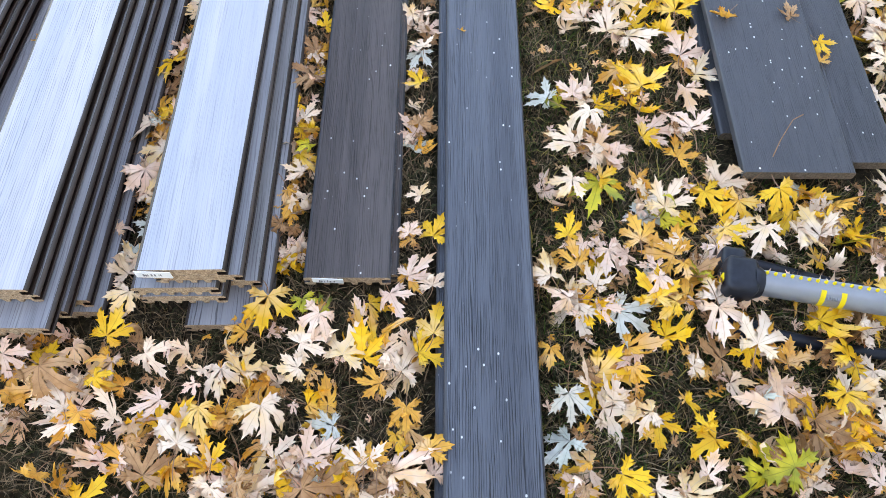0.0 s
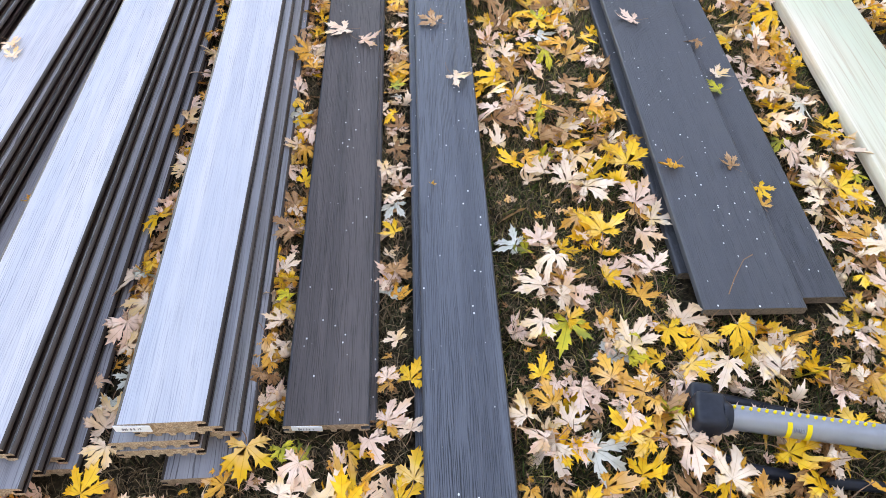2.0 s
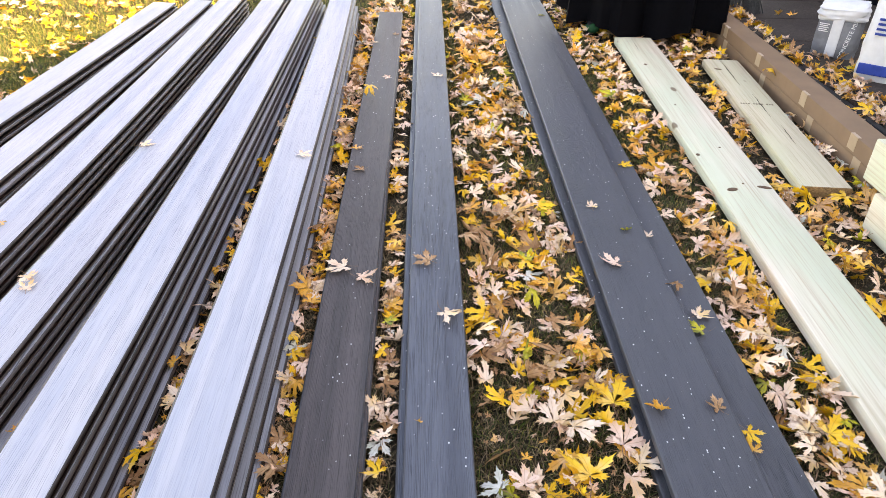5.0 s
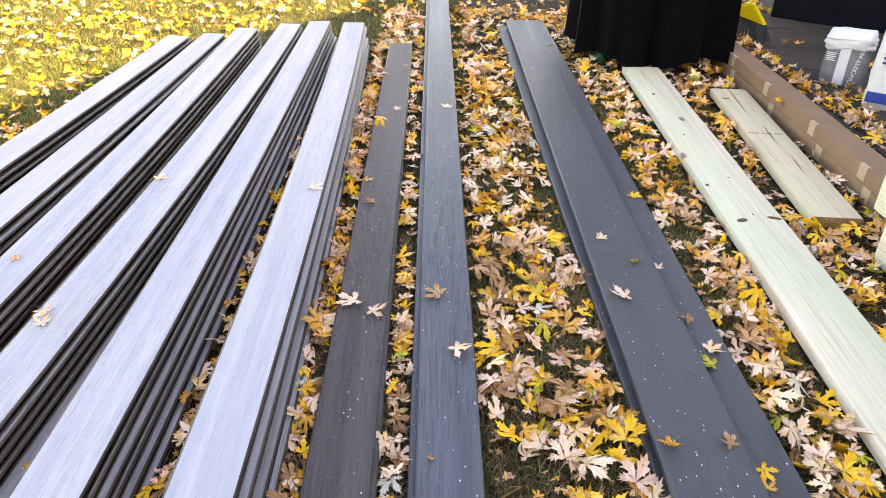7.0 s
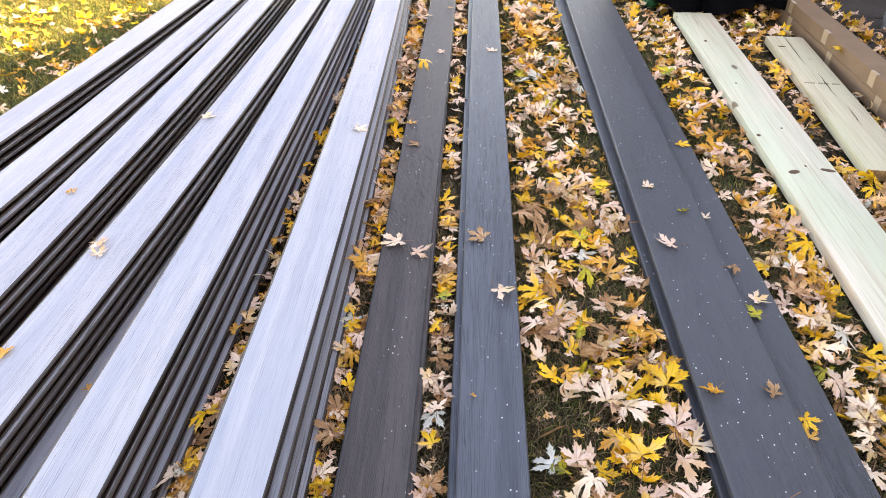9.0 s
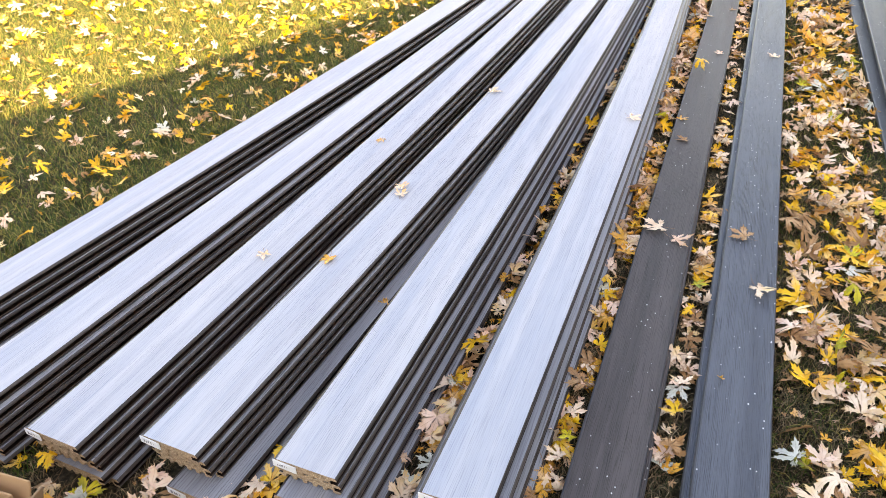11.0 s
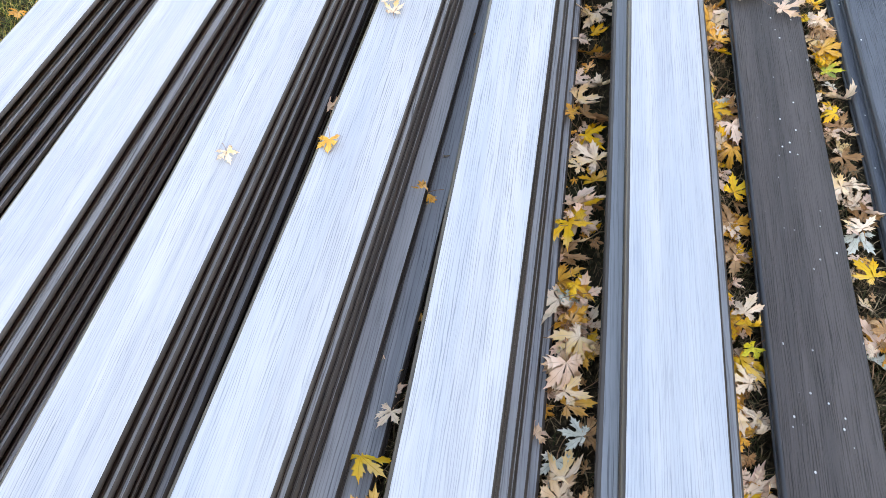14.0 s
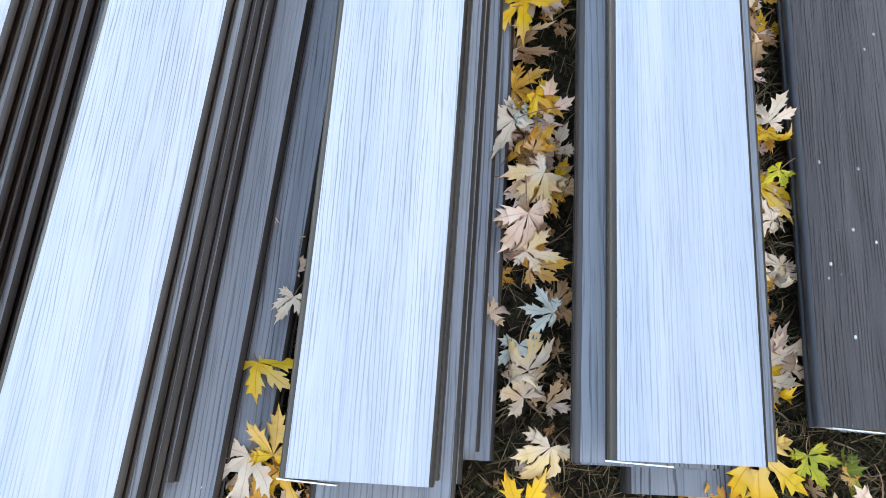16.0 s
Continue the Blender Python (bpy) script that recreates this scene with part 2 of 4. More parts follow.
def leaf_material(name, light, mid, spot, second, rough=0.5, spots=0.4):
    """A fallen maple leaf: mottled blade, small dark spots, thin so that light passes."""
    m = Mat(name, rough, spec=0.35)
    v = m.coords((1, 1, 1))
    n = m.noise(v, 45.0, 4.0, 0.6)
    s = m.noise(v, 260.0, 2.0, 0.5)
    g = m.node("ShaderNodeNewGeometry")
    base = m.ramp(n, [(0.35, mid), (0.6, light)])
    blush = m.noise(v, 17.0, 2.0, 0.5)
    base = m.mix(m.ramp(blush, [(0.52, (0, 0, 0)), (0.64, (0.85,) * 3)]), base, second)
    base = m.mix(m.ramp(s, [(0.22, (spots,) * 3), (0.34, (0, 0, 0))]), base, spot)
    at = m.node("ShaderNodeAttribute")
    at.attribute_name = "rib"
    worn = m.noise(v, 22.0, 3.0, 0.6)
    rim = m.mix(1.0, m.ramp(at.outputs["Fac"], [(0.0, (0.75,) * 3), (0.30, (0, 0, 0))]), m.ramp(worn, [(0.48, (0, 0, 0)), (0.62, (1, 1, 1))]), "MULTIPLY")
    base = m.mix(rim, base, spot)
    base = m.mix(m.ramp(at.outputs["Fac"], [(0.86, (0, 0, 0)), (0.94, (0.5,) * 3)]), base, mid)
    base = m.mix(m.ramp(at.outputs["Fac"], [(0.93, (0, 0, 0)), (0.98, (0.35,) * 3)]), base, spot)
    hs = m.node("ShaderNodeHueSaturation", Hue=0.5, Saturation=1.0, Value=1.0)
    m.link(m.ramp(g.outputs["Random Per Island"], [(0.0, (0.84,) * 3), (1.0, (1.14,) * 3)]), hs.inputs["Value"])
    m.link(base, hs.inputs["Color"])
    m.color(hs.outputs[0])
    m.bump(n, 0.4, 0.002)
    tr = m.node("ShaderNodeBsdfTranslucent")
    m.link(hs.outputs[0], tr.inputs["Color"])
    mx = m.node("ShaderNodeMixShader")
    mx.inputs[0].default_value = 0.07
    m.link(m.b.outputs[0], mx.inputs[1])
    m.link(tr.outputs[0], mx.inputs[2])
    m.link(mx.outputs[0], m.nt.nodes["Material Output"].inputs["Surface"])
    return m.m


LEAF_MATS = [
    leaf_material("cream_leaf", (0.94, 0.73, 0.55), (0.90, 0.64, 0.45), (0.42, 0.22, 0.10), (0.92, 0.60, 0.24)),
    leaf_material("pink_tan_leaf", (0.94, 0.68, 0.53), (0.87, 0.56, 0.40), (0.30, 0.15, 0.08), (0.80, 0.46, 0.22)),
    leaf_material("yellow_leaf", (0.95, 0.56, 0.03), (0.93, 0.46, 0.02), (0.34, 0.16, 0.02), (0.94, 0.58, 0.20)),
    leaf_material("ochre_leaf", (0.88, 0.44, 0.06), (0.74, 0.32, 0.05), (0.22, 0.09, 0.02), (0.86, 0.52, 0.26)),
    leaf_material("brown_leaf", (0.52, 0.27, 0.12), (0.34, 0.16, 0.06), (0.09, 0.04, 0.015), (0.64, 0.38, 0.20)),
    leaf_material("grey_green_leaf", (0.66, 0.64, 0.56), (0.52, 0.52, 0.43), (0.16, 0.12, 0.07), (0.74, 0.66, 0.54)),
    leaf_material("green_yellow_leaf", (0.74, 0.58, 0.04), (0.46, 0.42, 0.03), (0.09, 0.06, 0.02), (0.10, 0.15, 0.03)),
]
LEAF_WORDS = ["cream", "pinkish tan", "bright yellow", "ochre", "dry brown", "grey-green", "greenish yellow"]
STEM = plain("leaf_stem", (0.30, 0.16, 0.09), 0.6, 0.3)


# ---- building helpers ----
def mesh_of(bm, name, mats):
    me = bpy.data.meshes.new(name)
    bm.to_mesh(me)
    bm.free()
    for x in mats if isinstance(mats, (list, tuple)) else [mats]:
        me.materials.append(x)
    return me


def smooth(me, angle=40.0):
    me.shade_smooth()
    me.set_sharp_from_angle(angle=radians(angle))
    return me


def part(name, bm, mats, parent=None, label="", m=None):
    """One mesh object under a thing, or a thing of its own."""
    ob = new(name, bm if isinstance(bm, bpy.types.Mesh) else mesh_of(bm, name, mats))
    if m is not None:
        ob.matrix_basis = m
    if parent is not None:
        ob.parent = parent
    if label:
        tagged(ob, label)
    return ob


def box_bm(x0, x1, y0, y1, z0, z1, bevel=0.0, seg=2, bm=None):
    b = bmesh.new()
    bmesh.ops.create_cube(b, size=1.0)
    for v in b.verts:
        v.co = Vector(((x0 + x1) / 2 + v.co.x * (x1 - x0), (y0 + y1) / 2 + v.co.y * (y1 - y0), (z0 + z1) / 2 + v.co.z * (z1 - z0)))
    if bevel:
        bmesh.ops.bevel(b, geom=b.edges[:], offset=bevel, segments=seg, profile=0.5, affect="EDGES")
    if bm is None:
        return b
    tmp = bpy.data.meshes.new("tmp")
    b.to_mesh(tmp)
    b.free()
    bm.from_mesh(tmp)
    bpy.data.meshes.remove(tmp)
    return bm


def sweep(profile, y0, y1, face_mat=None, end_mat=0, steps=1, warp=None):
    """A closed x-z outline drawn out along y; face_mat(i) names the material of side i."""
    bm = bmesh.new()
    rings = []
    for s in range(steps + 1):
        y = y0 + (y1 - y0) * s / steps
        ring = []
        for x, z in profile:
            p = Vector((x, y, z))
            ring.append(bm.verts.new(warp(p) if warp else p))
        rings.append(ring)
    n = len(profile)
    for a, b in zip(rings, rings[1:]):
        for i in range(n):
            f = bm.faces.new((a[i], b[i], b[(i + 1) % n], a[(i + 1) % n]))
            f.material_index = face_mat(i) if face_mat else 0
    for ring, flip in ((rings[0], False), (rings[-1], True)):
        f = bm.faces.new(ring[::-1] if flip else ring)
        f.material_index = end_mat
    bmesh.ops.recalc_face_normals(bm, faces=bm.faces[:])
    return bm


def board_profile(w, t, slots=True, flutes=5, r=0.0065):
    """A decking board's section from the top left: rounded lips, a slot in each side, a fluted underside. Tags: 0 cap, 1 edge, 2 slot, 3 core."""
    h = w / 2
    pts, tags = [], []
    arc = [(1 - math.sin(radians(a)), 1 - math.cos(radians(a))) for a in (25, 50, 70)]

    def add(x, z, tag):
        pts.append((x, z))
        tags.append(tag)

    add(-h + r, t, 0)
    add(h - r, t, 0)
    for ax, az in arc:
        add(h - r * ax, t - r * az, 1)
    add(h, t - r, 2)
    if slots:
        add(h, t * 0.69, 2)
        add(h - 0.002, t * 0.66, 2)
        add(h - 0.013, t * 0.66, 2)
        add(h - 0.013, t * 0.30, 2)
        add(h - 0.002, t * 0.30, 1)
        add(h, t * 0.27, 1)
    add(h, r * 0.8, 1)
    add(h - r * 0.3, r * 0.25, 2)
    add(h - r, 0.0, 3)
    if flutes:
        pitch = (w - 0.024) / flutes
        for i in range(flutes):
            c = h - 0.012 - pitch * (i + 0.5)
            add(c + pitch * 0.33, 0.0, 3)
            add(c + pitch * 0.24, t * 0.34, 3)
            add(c - pitch * 0.24, t * 0.34, 3)
            add(c - pitch * 0.33, 0.0, 3)
    add(-h + r, 0.0, 1)
    add(-h, r * 0.8, 1)
    if slots:
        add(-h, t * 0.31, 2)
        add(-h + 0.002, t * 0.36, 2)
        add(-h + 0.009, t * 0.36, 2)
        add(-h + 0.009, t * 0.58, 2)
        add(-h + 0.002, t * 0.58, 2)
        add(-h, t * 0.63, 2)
    add(-h, t - r, 1)
    for ax, az in arc[::-1]:
        add(-h + r * ax, t - r * az, 1)
    return pts, tags


BOARD_MESHES = {}


def board_mesh(kind, length, w, t, bow=0.0):
    """A board's core and cap, bowed sideways by so many metres at its middle."""
    key = (kind, round(length, 2), w, bow)
    if key not in BOARD_MESHES:
        mats = {"pale": [CAP_PALE, SIDE_PALE, SLOT_SHADE, CORE], "mid": [CAP_MID, SIDE_PALE, SLOT_SHADE, CORE], "brown": [CAP_BROWN, SIDE_DARK, SIDE_DARK, CORE], "slate": [CAP_SLATE, SIDE_DARK, SIDE_DARK, CORE], "fascia": [CAP_SMOOTH, SIDE_DARK, SIDE_DARK, CORE_DARK]}[kind]
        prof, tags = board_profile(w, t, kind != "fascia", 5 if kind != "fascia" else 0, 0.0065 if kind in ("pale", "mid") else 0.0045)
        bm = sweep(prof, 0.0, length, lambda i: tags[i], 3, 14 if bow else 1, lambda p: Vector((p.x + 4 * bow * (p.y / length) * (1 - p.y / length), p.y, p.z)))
        cap = bm.copy()
        for b, context in ((bm, False), (cap, True)):
            bmesh.ops.delete(b, geom=[f for f in b.faces if (f.material_index == 0) != context], context="FACES")
        BOARD_MESHES[key] = (smooth(mesh_of(bm, kind + "_board", mats), 35.0), smooth(mesh_of(cap, kind + "_cap", mats), 35.0))
    return BOARD_MESHES[key]


def lay(near, far, z0):
    """The pose of a plank that lies from near to far (x, y) with its underside at z0, and its length."""
    dx, dy = far[0] - near[0], far[1] - near[1]
    return pose(near[0], near[1], z0, 0, 0, -math.degrees(math.atan2(dx, dy))), math.hypot(dx, dy)


def end_label(parent, x, w, h, z, proud=0.0025):
    """A stapled paper label on a board's end, with barcode bars."""
    bm = box_bm(x, x + w, -proud, -proud + 0.0012, z, z + h, 0.0)
    for v in bm.verts:
        v.co.y += 0.0015 * math.sin(v.co.x * 90.0)
    lab = part("end_label", bm, WHITE_PAPER, parent, "white paper label with a barcode")
    bars = bmesh.new()
    rnd = random.Random(int(abs(x) * 9000) + 3)
    cx = x + w * 0.22
    while cx < x + w * 0.74:
        bw = rnd.choice((0.0006, 0.0009, 0.002))
        box_bm(cx, cx + bw, -proud - 0.0008, -proud + 0.0004, z + h * 0.34, z + h * (0.62 + rnd.uniform(-0.1, 0.1)), 0, 1, bars)
        cx += bw + rnd.choice((0.0012, 0.0025, 0.004))
    part("print", bars, GREY_INK, lab)


CAP_WORDS = {"pale": "pale blue-grey wood-grain cap", "mid": "grey streaked cap", "brown": "brown-grey embossed cap", "slate": "slate-grey embossed cap", "fascia": "smooth slate-grey cap"}


def deck_board(kind, near, far, z0, w, t, label, group, tag=None, bow=0.0):
    m, length = lay(near, far, z0)
    body, cap = board_mesh(kind, length, w, t, bow)
    ob = part("deck_board" if kind != "fascia" else "fascia_board", body, None, None, "", m)
    tagged(ob, label, "decking board", group)
    part("cap", cap, None, ob, CAP_WORDS[kind])
    if tag:
        end_label(ob, *tag)
    return ob


# ---- ground and patio ----
def ground():
    bm = bmesh.new()
    xs = [-400, -60, -12] + [-6 + 0.5 * i for i in range(29)] + [14, 60, 400]
    ys = [-400, -60, -12] + [-4 + 0.5 * i for i in range(33)] + [20, 60, 400]
    grid = [[bm.verts.new((x, y, -0.012 + 0.006 * noise.noise((x * 0.9, y * 0.9, 0)))) for x in xs] for y in ys]
    for j in range(len(ys) - 1):
        for i in range(len(xs) - 1):
            bm.faces.new((grid[j][i], grid[j][i + 1], grid[j + 1][i + 1], grid[j + 1][i]))
    ob = part("ground", bm, GROUND)
    tagged(ob, "dark soil and thatch of an autumn lawn", "ground", "", "structure")


ground()

# ---- the stacks of pale boards ----
T = 0.0235
PALE_W = 0.1245
# near end, far end of the top board; sideways shift and setback of each layer from the top down
STACKS = [
    ((-0.380, 0.489), (-0.440, 4.236), ((0, 0), (0.017, 0.004), (-0.022, -0.004), (-0.018, -0.006), (0.022, 0.03), (0.036, -0.03)), (-0.062, 0.05)),
    ((-0.641, 0.459), (-0.638, 4.260), ((0, 0), (0.003, 0.004), (0.016, -0.036), (0.021, 0.0), (0.036, 0.028), (0.050, 0.02)), (-0.063, 0.048)),
    ((-0.892, 0.416), (-0.796, 4.190), ((0, 0), (0.008, 0.006), (0.010, 0.01), (0.014, 0.03), (0.046, -0.022), (0.086, 0.06)), (-0.064, 0.046)),
    ((-1.102, 0.354), (-1.017, 4.077), ((0, 0), (0.005, 0.004), (0.010, 0.012), (0.006, 0.022), (0.012, 0.012), (0.024, 0.03)), (-0.064, 0.04)),
    ((-1.345, 0.320), (-1.165, 3.950), ((0, 0), (0.014, 0.006), (0.018, 0.02), (0.018, 0.016), (0.024, 0.03), (0.030, 0.02)), (-0.064, 0.04)),
    ((-1.625, 0.290), (-1.338, 3.890), ((0, 0), (0.006, 0.006), (0.012, 0.02), (0.022, 0.016), (0.030, 0.03), (0.034, 0.02)), (-0.064, 0.04)),
]
BOWS = (0.018, 0.013, 0.038, 0.028, 0.028, 0.03)
for (near, far, layers, tag), bow in zip(STACKS, BOWS):
    for k, (dx, dy) in enumerate(layers):
        z0 = T * (len(layers) - 1 - k)
        lab = (tag[0], tag[1], 0.0165, T * 0.24) if k == 0 else ((-0.06, 0.045, 0.016, T * 0.25) if (k == 4 and near[0] == -0.892) else None)
        words = "pale grey wood-grain composite board on top of a stack" if k == 0 else "grey grooved composite board in a stack on grass"
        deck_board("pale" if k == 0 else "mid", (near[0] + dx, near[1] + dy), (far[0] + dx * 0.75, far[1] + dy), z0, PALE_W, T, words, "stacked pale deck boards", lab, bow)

# ---- the darker boards ----
deck_board("brown", (-0.158, 0.545), (-0.166, 4.15), -0.006, 0.131, T, "brown-grey composite board lying underneath another on leaves", "dark deck boards")
deck_board("brown", (-0.168, 0.528), (-0.168, 4.17), -0.006 + T, 0.131, T, "brown-grey embossed composite board with white paint flecks", "dark deck boards", (-0.052, 0.047, 0.013, T * 0.42))
deck_board("slate", (0.033, -0.35), (0.035, 5.74), 0.0, 0.133, T, "slate-grey composite board lying underneath another on grass", "dark deck boards")
deck_board("slate", (0.043, -0.36), (0.062, 5.74), T, 0.133, T, "slate-grey embossed composite board with white paint flecks", "dark deck boards")
F = 0.018
deck_board("fascia", (0.545, 0.82), (0.52, 4.72), 0.0, 0.18, F, "slate-grey fascia board at the bottom of a pile", "fascia boards")
deck_board("fascia", (0.640, 0.745), (0.645, 4.78), F, 0.184, F, "smooth slate-grey fascia board with paint flecks", "fascia boards")
deck_board("fascia", (0.551, 0.712), (0.577, 4.72), 2 * F, 0.18, F, "smooth slate-grey fascia board lying on top, with paint flecks", "fascia boards")


# ---- lumber ----
def lumber(near, far, z0, w, t, mat, label, knots=(), cracks=(), end=None):
    m, length = lay(near, far, z0)
    r = 0.005
    prof = [(-w / 2 + r, t), (w / 2 - r, t), (w / 2 - r * 0.3, t - r * 0.3), (w / 2, t - r), (w / 2, r), (w / 2 - r, 0), (-w / 2 + r, 0), (-w / 2, r), (-w / 2, t - r), (-w / 2 + r * 0.3, t - r * 0.3)]
    ob = part("lumber_board", smooth(mesh_of(sweep(prof, 0, length, None, 1), "lumber_board", [mat, end or PINE_END]), 35.0), None, None, "", m)
    tagged(ob, label, "lumber", "treated lumber")
    for x, y, a, b, turn in knots:
        bm = bmesh.new()
        bmesh.ops.create_cone(bm, cap_ends=True, segments=14, radius1=1.0, radius2=0.9, depth=0.002)
        bmesh.ops.transform(bm, matrix=pose(x, y, t + 0.0006, 0, 0, turn) @ Matrix.Diagonal((a, b, 1, 1)), verts=bm.verts[:])
        part("knot", bm, KNOT, ob)
    for x, y, n, wd in cracks:
        bm = bmesh.new()
        prev = None
        for i in range(9):
            s = i / 8
            cx = x + 0.0012 * math.sin(i * 2.3) + 0.006 * s
            hw = wd * math.sin(math.pi * min(max(s, 0.04), 0.96))
            pair = (bm.verts.new((cx - hw, y + n * s, t + 0.0008)), bm.verts.new((cx + hw, y + n * s, t + 0.0008)))
            if prev:
                bm.faces.new((prev[0], prev[1], pair[1], pair[0]))
            prev = pair
        part("crack", bm, CRACK, ob)
    return ob


lumber((1.005, 0.69), (1.110, 3.735), 0.006, 0.19, 0.038, PINE_FRESH, "pale green-tinged treated pine plank lying on leaves",
       ((-0.044, 1.345, 0.011, 0.020, -70), (0.066, 1.365, 0.009, 0.024, 74), (-0.079, 1.605, 0.007, 0.009, 0), (0.005, 1.388, 0.004, 0.004, 0), (0.018, 1.671, 0.004, 0.004, 0), (-0.032, 2.085, 0.004, 0.005, 0), (-0.036, 2.60, 0.008, 0.011, 0)), ((-0.02, 2.78, 0.24, 0.001),))
lumber((1.328, 2.058), (1.447, 3.380), 0.006, 0.166, 0.038, PINE_OLD, "weathered yellowish treated plank with drying cracks",
       ((-0.05, 1.18, 0.006, 0.018, 80), (-0.03, 1.34, 0.010, 0.012, 0)), ((-0.01, 0.95, 0.36, 0.0022), (0.008, 0.60, 0.26, 0.0022), (0.016, 0.34, 0.18, 0.0018)))


# a row of faded stamp marks across the second plank
STAMPED = [o for o in scene.objects if o.name.startswith("lumber_board")][-1]
stamp = bmesh.new()
for i in range(13):
    if i % 5 != 4:
        box_bm(-0.07 + i * 0.0105, -0.0635 + i * 0.0105, 0.735, 0.747, 0.0375, 0.0388, 0, 1, stamp)
part("stamp", stamp, plain("faded_stamp_ink", (0.22, 0.18, 0.12), 0.8, 0.3, 200.0), STAMPED, "faded illegible ink stamp")


# ---- long cartons and the patio ----
def long_carton(near, far, w, z0, z1, tapes, label):
    m, length = lay(near, far, 0.0)
    ob = part("long_carton", box_bm(0, w, 0, length, z0, z1, 0.003), CARD, None, "", m)
    tagged(ob, label, "cardboard box", "long cartons")
    for y in tapes:
        part("tape_strip", box_bm(-0.0015, 0.012, y, y + 0.05, z0 + 0.010, z1 + 0.0012), TAPE, ob)


long_carton((1.512, 2.0), (1.612, 5.05), 0.105, -0.005, 0.058, (0.22, 0.60, 1.10, 1.62, 2.1), "long brown cardboard carton lying on the ground")
long_carton((1.510, 1.98), (1.620, 5.00), 0.108, 0.058, 0.120, (0.30, 0.72, 1.22, 1.68, 2.15), "long brown cardboard carton stacked on another")


def patio():
    m = Mat("stained_dark_paving", 0.9, spec=0.12)
    v = m.coords((1, 1, 1), False)
    n = m.noise(v, 60.0, 5.0, 0.65)
    k = m.noise(v, 3.0, 3.0)
    m.color(m.mix(m.ramp(k, [(0.35, (0, 0, 0)), (0.65, (0.8, 0.8, 0.8))]), m.ramp(n, [(0.3, (0.046, 0.037, 0.032)), (0.7, (0.10, 0.080, 0.068))]), (0.048, 0.039, 0.034)))
    m.bump(n, 0.6, 0.004)
    base = part("patio", box_bm(1.80, 7.0, 0.4, 9.0, -0.06, 0.018), m.m)
    tagged(base, "dark stained paving beside the lawn", "patio", "", "structure")
    rnd = random.Random(5)
    y = 1.0
    while y < 7.0:
        x, d = 1.822, 0.46
        while x < 4.2:
            w = rnd.uniform(0.55, 0.8)
            part("paver", box_bm(x, x + w - 0.012, y, y + d - 0.012, 0.0, 0.034 + rnd.uniform(-0.003, 0.003), 0.006, 1), m.m, base)
            x += w
        y += d
    e = part("lawn_edging", box_bm(1.765, 1.798, 0.4, 7.0, -0.05, 0.045, 0.006), EDGING)
    tagged(e, "black plastic lawn edging along the paving", "edging", "", "structure")


patio()


def house():
    """An unseen house added behind the camera to shade the lawn, and the dark panel beyond the patio."""
    d, n = Vector((0.67, 0.74, 0)).normalized(), SUN_FROM
    foot = Vector((-1.52, 4.08, 0)) + n * (3.6 / math.tan(SUN_EL))
    m = pose(foot.x, foot.y, 0, 0, 0, math.degrees(math.atan2(d.y, d.x)))
    e = new("house")
    e.matrix_basis = m
    tagged(e, "unseen pale-sided house with a dark low-pitched roof, added to shade the lawn", "house", "", "structure")
    turned = Matrix(((1, 0, 0, 0), (0, 1, 0, -8.5), (0, 0, 1, 0), (0, 0, 0, 1)))
    # the roof line drops along one side only to fit the shadow's edge
    for name, outline, y0, y1, mat in (("wall", [(-8.0, 0), (16, 0), (16, 3.42), (0, 3.42), (-8.0, 1.85)], 0.0, 8.1, SIDING), ("roof", [(-8.4, 1.80), (0, 3.45), (16.4, 3.45), (16.4, 3.6), (0, 3.6), (-8.4, 1.95)], -0.4, 8.5, ROOFING)):
        bm = sweep(outline, y0, y1)
        bmesh.ops.transform(bm, matrix=turned, verts=bm.verts[:])
        part(name, bm, mat, e)
    p = part("wall_panel", box_bm(0, 3.0, 0, 0.08, 0, 1.2, 0.01), DARK_WALL, None, "", pose(2.32, 5.0, 0.03, 0, 0, -38))
    tagged(p, "dark slate panelled wall behind the patio", "wall", "", "structure")


house()


